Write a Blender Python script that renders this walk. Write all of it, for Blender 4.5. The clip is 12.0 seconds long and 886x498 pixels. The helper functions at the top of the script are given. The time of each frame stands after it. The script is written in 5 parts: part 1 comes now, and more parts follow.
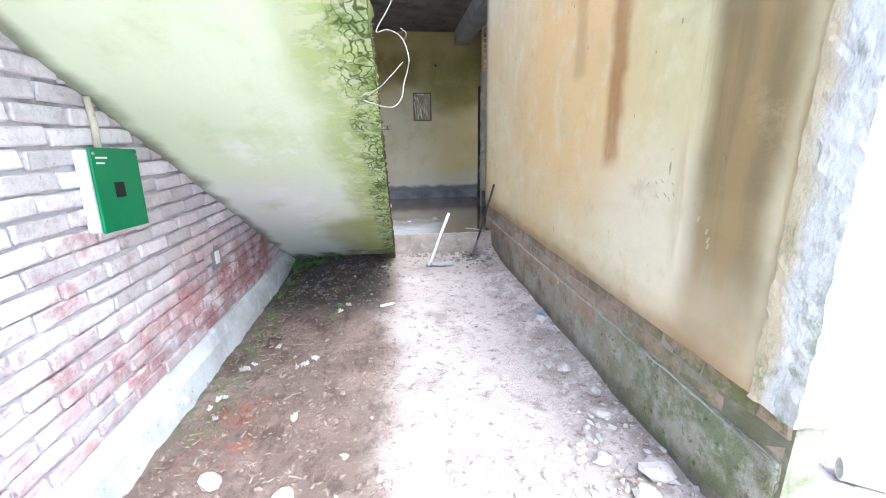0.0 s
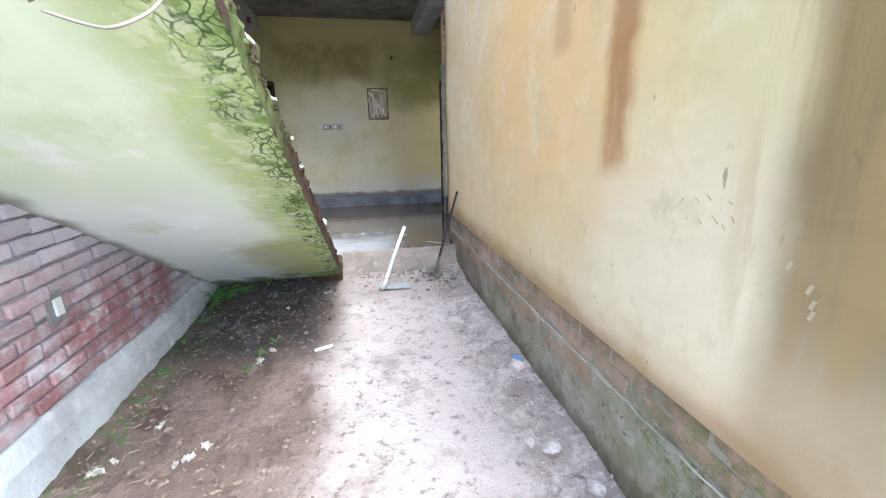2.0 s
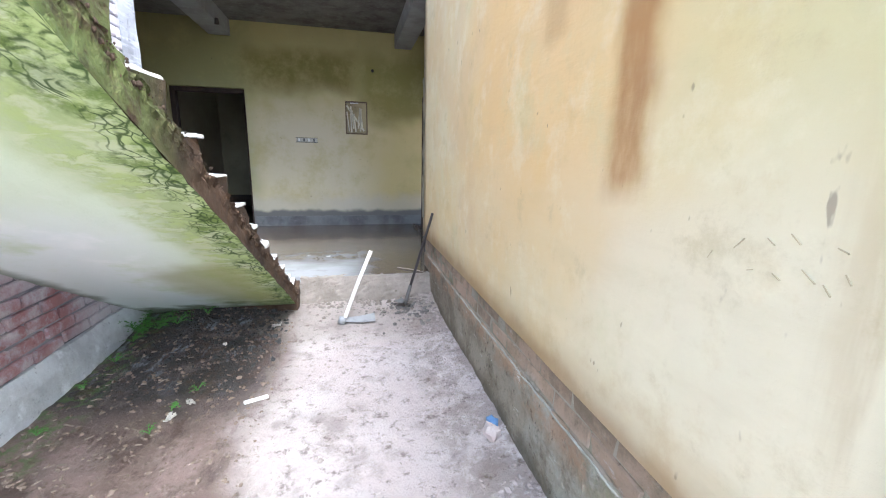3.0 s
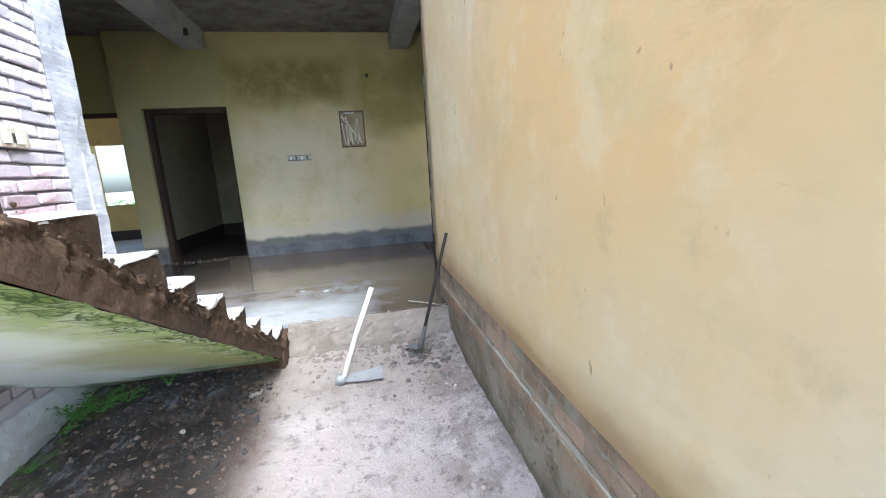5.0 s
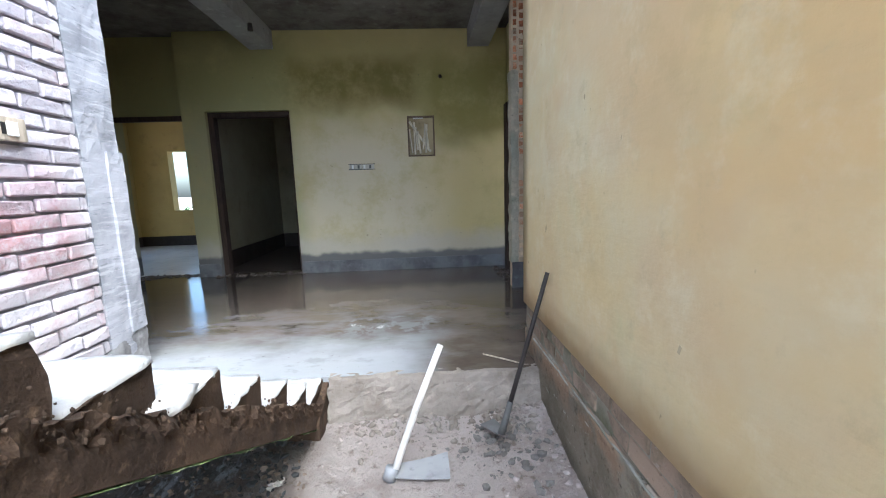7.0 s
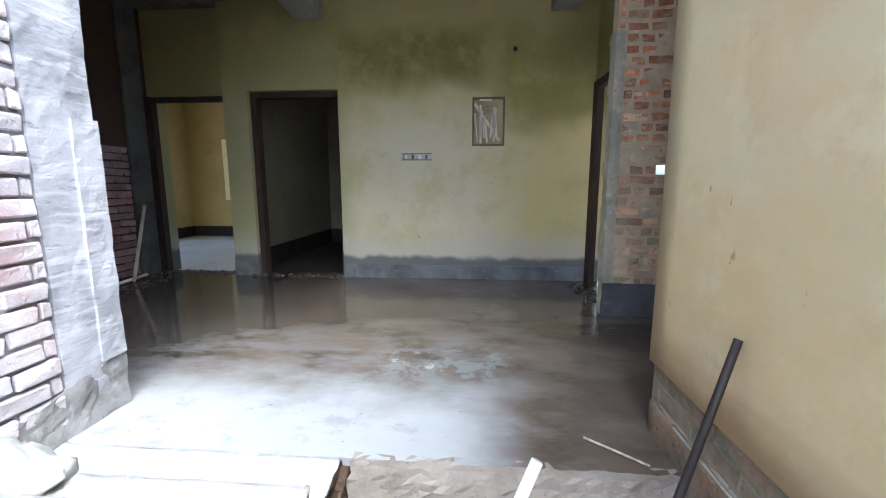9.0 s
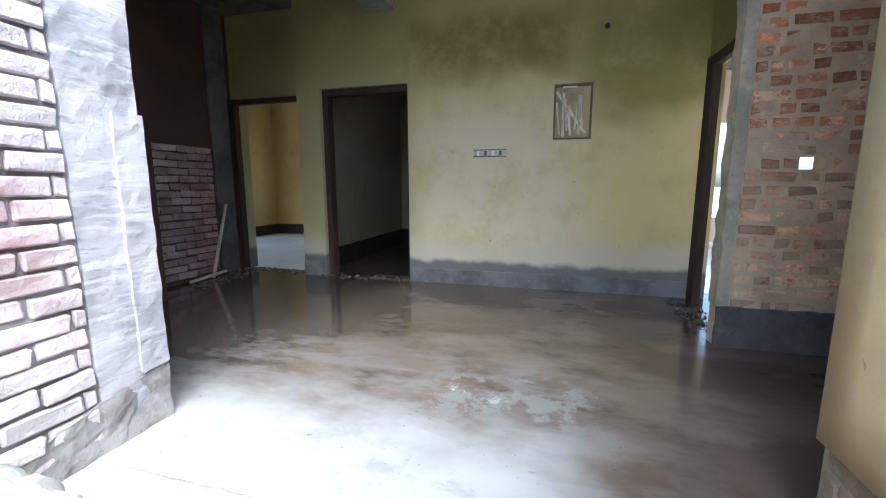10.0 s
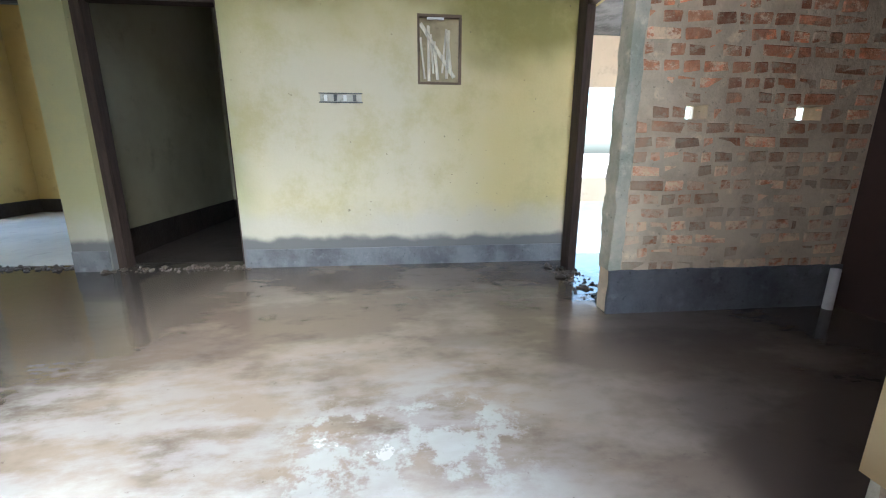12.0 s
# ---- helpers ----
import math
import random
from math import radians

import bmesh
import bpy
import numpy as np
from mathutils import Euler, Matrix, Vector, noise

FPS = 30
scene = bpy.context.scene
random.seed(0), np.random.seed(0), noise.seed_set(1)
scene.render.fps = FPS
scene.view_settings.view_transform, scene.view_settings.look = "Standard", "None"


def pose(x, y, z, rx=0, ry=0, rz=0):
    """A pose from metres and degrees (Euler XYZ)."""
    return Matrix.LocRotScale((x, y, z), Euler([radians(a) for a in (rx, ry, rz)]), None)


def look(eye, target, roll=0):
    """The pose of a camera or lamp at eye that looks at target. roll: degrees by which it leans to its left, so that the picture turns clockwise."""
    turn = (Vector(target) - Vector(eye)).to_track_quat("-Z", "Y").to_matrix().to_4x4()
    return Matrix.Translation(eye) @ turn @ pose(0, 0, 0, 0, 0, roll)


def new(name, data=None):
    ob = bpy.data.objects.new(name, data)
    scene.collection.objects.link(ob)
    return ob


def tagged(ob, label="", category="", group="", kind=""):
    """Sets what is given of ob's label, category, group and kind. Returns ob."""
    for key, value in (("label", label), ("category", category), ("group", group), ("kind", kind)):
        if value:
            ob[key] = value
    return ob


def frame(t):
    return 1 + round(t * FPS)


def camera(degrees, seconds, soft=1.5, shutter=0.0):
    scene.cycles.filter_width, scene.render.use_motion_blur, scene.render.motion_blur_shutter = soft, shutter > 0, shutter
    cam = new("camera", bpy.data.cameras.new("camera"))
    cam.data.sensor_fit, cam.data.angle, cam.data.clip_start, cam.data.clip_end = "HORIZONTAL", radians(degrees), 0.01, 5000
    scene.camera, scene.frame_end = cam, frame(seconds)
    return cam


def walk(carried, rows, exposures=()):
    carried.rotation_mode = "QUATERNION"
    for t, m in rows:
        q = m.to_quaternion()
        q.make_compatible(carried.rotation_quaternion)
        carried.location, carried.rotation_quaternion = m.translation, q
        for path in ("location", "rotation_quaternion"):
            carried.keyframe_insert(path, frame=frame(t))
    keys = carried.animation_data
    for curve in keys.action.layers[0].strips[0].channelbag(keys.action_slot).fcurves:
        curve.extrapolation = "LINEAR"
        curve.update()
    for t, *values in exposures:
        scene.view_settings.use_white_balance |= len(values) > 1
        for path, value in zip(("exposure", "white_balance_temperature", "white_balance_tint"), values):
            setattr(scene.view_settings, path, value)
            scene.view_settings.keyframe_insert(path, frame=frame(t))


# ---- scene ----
cam = camera(95.3, 12.0, 1.1)
PATH = [
    (0, (-0.013, 0.184, 1.463), (0.198, 2.1, 0.93), -1.0),
    (0.5, (-0.007, 0.375, 1.458), (0.373, 2.275, 0.963), -1.3),
    (1, (0.012, 0.514, 1.446), (0.513, 2.376, 0.913), -1.7),
    (1.5, (0.105, 0.721, 1.437), (0.547, 2.596, 0.901), -1.5),
    (2, (0.215, 0.902, 1.434), (0.573, 2.798, 0.906), -1.2),
    (2.5, (0.3, 1.08, 1.406), (0.698, 2.962, 0.862), -0.5),
    (3, (0.419, 1.337, 1.381), (0.853, 3.242, 0.953), 1.1),
    (3.2, (0.454, 1.405, 1.437), (0.878, 3.299, 0.957), 0.3),
    (4.8, (0.565, 2.027, 1.352), (0.863, 3.975, 1.017), -2.9),
    (5, (0.557, 2.101, 1.35), (0.929, 4.029, 0.972), -3.5),
    (5.5, (0.533, 2.313, 1.344), (0.862, 4.253, 0.983), -2.5),
    (6, (0.567, 2.496, 1.357), (0.688, 4.478, 1.113), -0.5),
    (6.5, (0.549, 2.688, 1.342), (0.626, 4.662, 1.025), -0.8),
    (7, (0.504, 2.922, 1.356), (0.601, 4.897, 1.057), -1.8),
    (7.5, (0.473, 3.13, 1.349), (0.503, 5.107, 1.043), -1.4),
    (7.7, (0.479, 3.22, 1.347), (0.448, 5.201, 1.071), -1.1),
    (9.3, (0.356, 3.882, 1.326), (0.136, 5.844, 1.008), 0.4),
    (9.5, (0.338, 3.953, 1.321), (0.008, 5.899, 1.0), -0.3),
    (10, (0.378, 4.15, 1.332), (-0.135, 6.058, 1.024), -0.1),
    (10.5, (0.411, 4.324, 1.307), (-0.107, 6.224, 0.956), 0.3),
    (11, (0.339, 4.492, 1.275), (0.136, 6.44, 0.869), 0.8),
    (11.5, (0.252, 4.63, 1.279), (0.348, 6.569, 0.796), 0.5),
    (12, (0.216, 4.859, 1.245), (0.411, 6.794, 0.778), 0.1),
]
EXPOSURES = [(0.0, 2.48, 5460, 2.5), (1.0, 2.25, 5460, 2), (1.5, 2.55, 5460, 2), (2.0, 2.5, 5460, 2), (2.5, 2.5, 5460, 2), (3.0, 2.6, 5470, 2.5), (5.5, 2.52, 5470, 0.5), (6.5, 2.4, 5500, 0.5), (7.0, 2.32, 5430, 1), (7.5, 2.12, 5350, 1), (9.5, 2.58, 5470, 1.5), (10.5, 2.66, 5500, 0.5), (11.0, 3.05, 5490, -1), (11.5, 3.42, 5490, -1.5), (12.0, 3.38, 5490, -2)]
walk(cam, [(t, look(eye, target, roll)) for t, eye, target, roll in PATH], EXPOSURES)

# ---- world and light ----
world = bpy.data.worlds.new("sky")
scene.world = world
world.use_nodes = True
wn = world.node_tree
sky = wn.nodes.new("ShaderNodeTexSky")
sky.sky_type = "NISHITA"
sky.sun_disc = False
sky.sun_elevation = radians(56)
sky.sun_rotation = radians(152)
sky.air_density, sky.dust_density = 1.0, 4.0
wn.links.new(sky.outputs[0], wn.nodes["Background"].inputs[0])
wn.nodes["Background"].inputs[1].default_value = 0.15
sun = new("sun", bpy.data.lights.new("sun", "SUN"))
sun.data.energy, sun.data.angle, sun.data.color = 1.25, radians(50), (1.0, 0.98, 0.95)
sun.matrix_world = look((0, 0, 20), (-2.6, 4.8, 12.0))


# ---- node helpers ----
class Mat:
    """A procedural material whose colour is layered over world position."""

    def __init__(self, name, rough=0.9, metal=0.0, spec=0.3):
        self.m = bpy.data.materials.new(name)
        self.m.use_nodes = True
        self.t = self.m.node_tree
        self.b = self.t.nodes["Principled BSDF"]
        self.b.inputs["Roughness"].default_value = rough
        self.b.inputs["Metallic"].default_value = metal
        self.b.inputs["Specular IOR Level"].default_value = spec
        self.pos = self.node("ShaderNodeNewGeometry").outputs["Position"]
        self.col = None

    def node(self, kind, **props):
        n = self.t.nodes.new(kind)
        for k, v in props.items():
            setattr(n, k, v)
        return n

    def put(self, socket, v):
        if hasattr(v, "is_linked"):
            self.t.links.new(v, socket)
        else:
            socket.default_value = v

    def local(self):
        self.pos = self.node("ShaderNodeTexCoord").outputs["Object"]
        return self

    def noise(self, scale, detail=4.0, rough=0.55, stretch=(1, 1, 1), warp=0.0, shift=0.0):
        mp = self.node("ShaderNodeMapping")
        mp.inputs["Scale"].default_value = stretch
        mp.inputs["Location"].default_value = (shift, shift * 0.7, shift * 1.3)
        self.put(mp.inputs["Vector"], self.pos)
        n = self.node("ShaderNodeTexNoise")
        self.put(n.inputs["Vector"], mp.outputs[0])
        n.inputs["Scale"].default_value, n.inputs["Detail"].default_value = scale, detail
        n.inputs["Roughness"].default_value, n.inputs["Distortion"].default_value = rough, warp
        return n.outputs["Fac"]

    def voronoi(self, scale, feature="DISTANCE_TO_EDGE", stretch=(1, 1, 1)):
        mp = self.node("ShaderNodeMapping")
        mp.inputs["Scale"].default_value = stretch
        wob = self.node("ShaderNodeVectorMath", operation="ADD")
        n2 = self.node("ShaderNodeTexNoise")
        self.put(n2.inputs["Vector"], self.pos)
        n2.inputs["Scale"].default_value = 9.0
        sc = self.node("ShaderNodeVectorMath", operation="SCALE")
        self.put(sc.inputs[0], n2.outputs["Color"])
        sc.inputs["Scale"].default_value = 0.15
        self.put(wob.inputs[0], self.pos)
        self.put(wob.inputs[1], sc.outputs[0])
        self.put(mp.inputs["Vector"], wob.outputs[0])
        v = self.node("ShaderNodeTexVoronoi", feature=feature)
        self.put(v.inputs["Vector"], mp.outputs[0])
        v.inputs["Scale"].default_value = scale
        return v.outputs["Distance"]

    def math(self, op, a, b=0.0, clamp=False):
        n = self.node("ShaderNodeMath", operation=op, use_clamp=clamp)
        self.put(n.inputs[0], a)
        self.put(n.inputs[1], b)
        return n.outputs[0]

    def step(self, v, lo, hi, out_lo=0.0, out_hi=1.0):
        n = self.node("ShaderNodeMapRange", interpolation_type="SMOOTHSTEP")
        self.put(n.inputs["Value"], v)
        n.inputs["From Min"].default_value, n.inputs["From Max"].default_value = lo, hi
        n.inputs["To Min"].default_value, n.inputs["To Max"].default_value = out_lo, out_hi
        return n.outputs["Result"]

    def axes(self, warp=0.0, scale=3.0):
        s = self.node("ShaderNodeSeparateXYZ")
        if warp:
            n = self.node("ShaderNodeTexNoise")
            self.put(n.inputs["Vector"], self.pos)
            n.inputs["Scale"].default_value, n.inputs["Detail"].default_value = scale, 5.0
            sub = self.node("ShaderNodeVectorMath", operation="SUBTRACT")
            self.put(sub.inputs[0], n.outputs["Color"])
            sub.inputs[1].default_value = (0.5, 0.5, 0.5)
            sc = self.node("ShaderNodeVectorMath", operation="SCALE")
            self.put(sc.inputs[0], sub.outputs[0])
            sc.inputs["Scale"].default_value = warp
            ad = self.node("ShaderNodeVectorMath", operation="ADD")
            self.put(ad.inputs[0], self.pos)
            self.put(ad.inputs[1], sc.outputs[0])
            self.put(s.inputs[0], ad.outputs[0])
        else:
            self.put(s.inputs[0], self.pos)
        return s.outputs

    def zone(self, warp=0.2, scale=3.0, soft=0.1, x=None, y=None, z=None):
        """A soft-edged patch: 1 inside the given ranges."""
        ax = self.axes(warp, scale)
        out = None
        for k, rng in enumerate((x, y, z)):
            if rng is None:
                continue
            lo, hi = rng
            for v in ((self.step(ax[k], lo - soft, lo + soft) if lo is not None else None),
                      (self.step(ax[k], hi - soft, hi + soft, 1.0, 0.0) if hi is not None else None)):
                if v is not None:
                    out = v if out is None else self.math("MULTIPLY", out, v)
        return out

    def base(self, c):
        n = self.node("ShaderNodeRGB")
        n.outputs[0].default_value = (*c, 1)
        self.col = n.outputs[0]
        return self

    def over(self, c, mask, k=1.0, mode="MIX"):
        n = self.node("ShaderNodeMix", data_type="RGBA", blend_type=mode)
        self.put(n.inputs["Factor"], self.math("MULTIPLY", mask, k, True))
        self.put(n.inputs["A"], self.col)
        if hasattr(c, "is_linked"):
            self.put(n.inputs["B"], c)
        else:
            n.inputs["B"].default_value = (*c, 1)
        self.col = n.outputs["Result"]
        return self

    def vary(self, amount=0.25):
        """Brightness that differs from piece to piece."""
        r = self.node("ShaderNodeObjectInfo").outputs["Random"]
        h = self.node("ShaderNodeHueSaturation")
        self.put(h.inputs["Color"], self.col)
        self.put(h.inputs["Value"], self.step(r, 0.0, 1.0, 1 - amount, 1 + amount))
        self.col = h.outputs[0]
        return self

    def rough(self, mask, lo, hi):
        self.put(self.b.inputs["Roughness"], self.step(mask, 0.0, 1.0, lo, hi))
        return self

    def bump(self, height, strength=0.4, dist=0.01):
        n = self.node("ShaderNodeBump")
        n.inputs["Strength"].default_value, n.inputs["Distance"].default_value = strength, dist
        self.put(n.inputs["Height"], height)
        old = self.b.inputs["Normal"]
        if old.is_linked:
            self.put(n.inputs["Normal"], old.links[0].from_socket)
        self.put(old, n.outputs[0])
        return self

    def done(self):
        if self.col is not None:
            self.put(self.b.inputs["Base Color"], self.col)
        return self.m


# ---- materials ----
def make_right_plaster():
    m = Mat("ochre_limewash").base((0.66, 0.53, 0.28))
    m.over((0.66, 0.60, 0.40), m.step(m.noise(0.8, 6, 0.65), 0.38, 0.62), 0.9)
    m.over((0.72, 0.48, 0.20), m.zone(1.0, 1.1, 0.5, y=(2.2, 3.9), z=(1.1, None)), 0.7)
    m.over((0.62, 0.45, 0.25), m.math("MULTIPLY", m.zone(0.9, 1.4, 0.4, y=(3.4, None)), m.step(m.noise(1.3, 5, 0.6, shift=7), 0.42, 0.6)), 0.5)
    m.over((0.72, 0.67, 0.51), m.zone(0.8, 1.4, 0.35, y=(1.0, 2.6), z=(None, 1.35)), 0.65)
    m.over((0.57, 0.54, 0.28), m.zone(0.9, 1.5, 0.3, y=(1.5, 2.25), z=(1.45, None)), 0.65)
    m.over((0.55, 0.53, 0.30), m.step(m.noise(1.7, 6, 0.65, shift=13), 0.55, 0.72), 0.45)
    m.over((0.76, 0.71, 0.5), m.step(m.noise(3.5, 7, 0.68, shift=66), 0.5, 0.68), 0.35)
    m.over((0.52, 0.40, 0.2), m.step(m.noise(2.6, 7, 0.68, shift=81), 0.54, 0.68), 0.35)
    m.over((0.185, 0.13, 0.05), m.math("MULTIPLY", m.zone(0.16, 2.2, 0.07, y=(1.28, 1.66)), m.zone(0.5, 2.0, 0.45, z=(0.75, None))), 0.88)
    m.over((0.42, 0.33, 0.2), m.zone(0.3, 2.5, 0.1, y=(1.3, 1.7), z=(0.4, 0.9)), 0.5)
    m.over((0.34, 0.17, 0.055), m.math("MULTIPLY", m.zone(0.10, 5, 0.045, y=(2.25, 2.41), z=(1.3, None)), m.step(m.noise(4, 5, 0.65, (1, 1, 0.3), shift=27), 0.2, 0.6)), 0.85)
    m.over((0.40, 0.24, 0.10), m.zone(0.12, 4, 0.05, y=(2.72, 2.88), z=(1.82, None)), 0.5)
    m.over((0.42, 0.28, 0.14), m.zone(0.14, 5, 0.04, z=(None, 0.65)), 0.5)
    m.over((0.50, 0.42, 0.24), m.step(m.noise(1.2, 5, 0.6, (1, 1, 5), shift=21), 0.5, 0.68), 0.15)
    m.over((0.45, 0.38, 0.22), m.step(m.noise(5, 7, 0.7, shift=3), 0.56, 0.74), 0.45)
    m.over((0.36, 0.25, 0.11), m.math("MULTIPLY", m.zone(0.2, 2.2, 0.1, y=(1.1, 1.75), z=(0.9, None)), m.step(m.noise(7, 5, 0.65, (1, 1, 0.12), shift=35), 0.46, 0.64)), 0.6)
    m.over((0.2, 0.15, 0.09), m.step(m.noise(24, 2, 0.5, (1, 1, 0.5)), 0.73, 0.78), 0.6)
    m.over((0.25, 0.2, 0.15), m.math("MULTIPLY", m.zone(0.3, 2, 0.1, y=(1.55, 2.0), z=(1.1, 1.45)), m.step(m.noise(20, 3, 0.6, (1, 1, 0.35), shift=31), 0.66, 0.72)), 0.7)
    m.bump(m.noise(45, 6, 0.65), 0.3, 0.006)
    m.bump(m.noise(14, 4, 0.6, (1, 1, 3), shift=5), 0.25, 0.008)
    m.bump(m.noise(3, 3, 0.5, shift=8), 0.3, 0.03)
    return m.done()


def make_far_plaster():
    m = Mat("greenish_limewash").base((0.57, 0.475, 0.235))
    m.over((0.60, 0.535, 0.40), m.zone(0.9, 1.2, 0.5, x=(-1.2, 0.7), z=(0.5, 2.2)), 0.9)
    # Shade on the wall's left end, painted in as darker plaster.
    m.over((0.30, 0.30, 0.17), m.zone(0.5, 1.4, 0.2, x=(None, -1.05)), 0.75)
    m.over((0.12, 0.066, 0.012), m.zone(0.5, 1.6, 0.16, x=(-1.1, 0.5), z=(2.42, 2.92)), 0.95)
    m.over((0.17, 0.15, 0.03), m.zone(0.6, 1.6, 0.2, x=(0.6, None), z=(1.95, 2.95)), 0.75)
    # Greenish staining at the top, deepened for the shade under the ceiling.
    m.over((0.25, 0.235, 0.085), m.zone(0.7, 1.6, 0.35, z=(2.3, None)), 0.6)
    m.over((0.44, 0.375, 0.17), m.step(m.noise(1.6, 7, 0.7, shift=5), 0.46, 0.7), 0.65)
    m.over((0.22, 0.18, 0.12), m.math("MULTIPLY", m.zone(0.5, 2, 0.15, x=(-0.4, 1.2), z=(0.7, 1.4)), m.step(m.noise(26, 3, 0.6, shift=41), 0.68, 0.73)), 0.8)
    m.over((0.48, 0.46, 0.45), m.zone(0.4, 2.5, 0.12, z=(None, 0.75)), 0.5)
    m.over((0.12, 0.12, 0.125), m.zone(0.12, 5, 0.035, z=(None, 0.54)), 0.92)
    m.over((0.15, 0.12, 0.08), m.step(m.noise(20, 2, 0.5), 0.72, 0.77), 0.6)
    m.bump(m.noise(45, 6, 0.65), 0.3, 0.006)
    m.bump(m.noise(3, 3, 0.5, shift=8), 0.25, 0.03)
    return m.done()


def make_soffit():
    m = Mat("mossy_soffit_plaster").base((0.72, 0.80, 0.62))
    m.over((0.82, 0.86, 0.84), m.zone(0.8, 1.3, 0.3, x=(None, -0.5), y=(3.0, None)), 0.9)
    m.over((0.68, 0.76, 0.52), m.zone(0.8, 1.4, 0.4, y=(None, 2.8)), 0.6)
    m.over((0.90, 0.92, 0.88), m.math("MULTIPLY", m.zone(0.4, 2, 0.1, x=(-0.85, -0.45), y=(2.2, 3.6)), m.step(m.noise(2.2, 5, 0.6, shift=2), 0.48, 0.6)), 0.7)
    m.over((0.45, 0.56, 0.24), m.step(m.noise(2.0, 6, 0.65, shift=17), 0.52, 0.72), 0.45)
    m.over((0.36, 0.44, 0.16), m.zone(0.35, 2.2, 0.12, x=(-0.36, None)), 0.8)
    m.over((0.46, 0.56, 0.22), m.math("MULTIPLY", m.zone(0.3, 3, 0.06, x=(-0.36, None)), m.step(m.noise(9, 6, 0.7, shift=4), 0.45, 0.6)), 0.8)
    m.over((0.13, 0.20, 0.035), m.math("MULTIPLY", m.zone(0.2, 4, 0.05, x=(-0.2, None)), m.step(m.noise(8, 7, 0.72, shift=9), 0.42, 0.58)), 0.85)
    flake = m.noise(10, 7, 0.62, (0.8, 1.5, 1), warp=0.3, shift=6)
    crack = m.math("MULTIPLY", m.step(m.math("ABSOLUTE", m.math("SUBTRACT", flake, 0.5)), 0.0, 0.03, 1.0, 0.0), m.step(m.noise(5.0, 4, 0.6, shift=16), 0.42, 0.55))
    crack = m.math("MULTIPLY", crack, m.zone(0.25, 4, 0.06, x=(-0.30, -0.07)))
    m.over((0.62, 0.66, 0.46), m.math("MULTIPLY", m.step(flake, 0.48, 0.6), m.zone(0.25, 4, 0.06, x=(-0.38, -0.10))), 0.55)
    m.over((0.36, 0.37, 0.15), m.zone(0.4, 2, 0.12, x=(-0.62, -0.2), y=(3.7, 4.7)), 0.75)
    m.over((0.10, 0.15, 0.04), crack, 0.3)
    veins = m.math("MULTIPLY", m.step(m.voronoi(21, stretch=(1.3, 0.8, 0.8)), 0.02, 0.13, 1.0, 0.0), m.zone(0.22, 5, 0.035, x=(-0.205, None)))
    veins = m.math("MULTIPLY", veins, m.step(m.noise(6, 6, 0.7, shift=26), 0.40, 0.52))
    m.over((0.045, 0.08, 0.018), veins, 0.9)
    m.bump(veins, -0.9, 0.02)
    m.over((0.12, 0.13, 0.07), m.zone(0.2, 4, 0.05, x=(None, -1.24)), 0.75)
    m.over((0.10, 0.14, 0.05), m.zone(0.3, 5, 0.05, z=(None, 0.2)), 0.8)
    m.bump(m.noise(35, 7, 0.7), 0.35, 0.008)
    m.bump(crack, -0.8, 0.02)
    m.bump(m.noise(7, 5, 0.6), 0.3, 0.02)
    return m.done()


def make_cement(name, c1=(0.36, 0.36, 0.36), c2=(0.22, 0.22, 0.22), rough=0.9):
    m = Mat(name, rough).base(c1)
    m.over(c2, m.step(m.noise(3, 7, 0.65), 0.38, 0.68))
    m.over(tuple(v * 1.5 for v in c1), m.step(m.noise(9, 6, 0.6, shift=4), 0.55, 0.75), 0.6)
    m.over(tuple(v * 0.5 for v in c2), m.step(m.noise(30, 3, 0.6, shift=2), 0.62, 0.75), 0.6)
    m.bump(m.noise(60, 6, 0.7), 0.5, 0.01)
    m.bump(m.noise(9, 5, 0.6), 0.5, 0.03)
    return m.done()


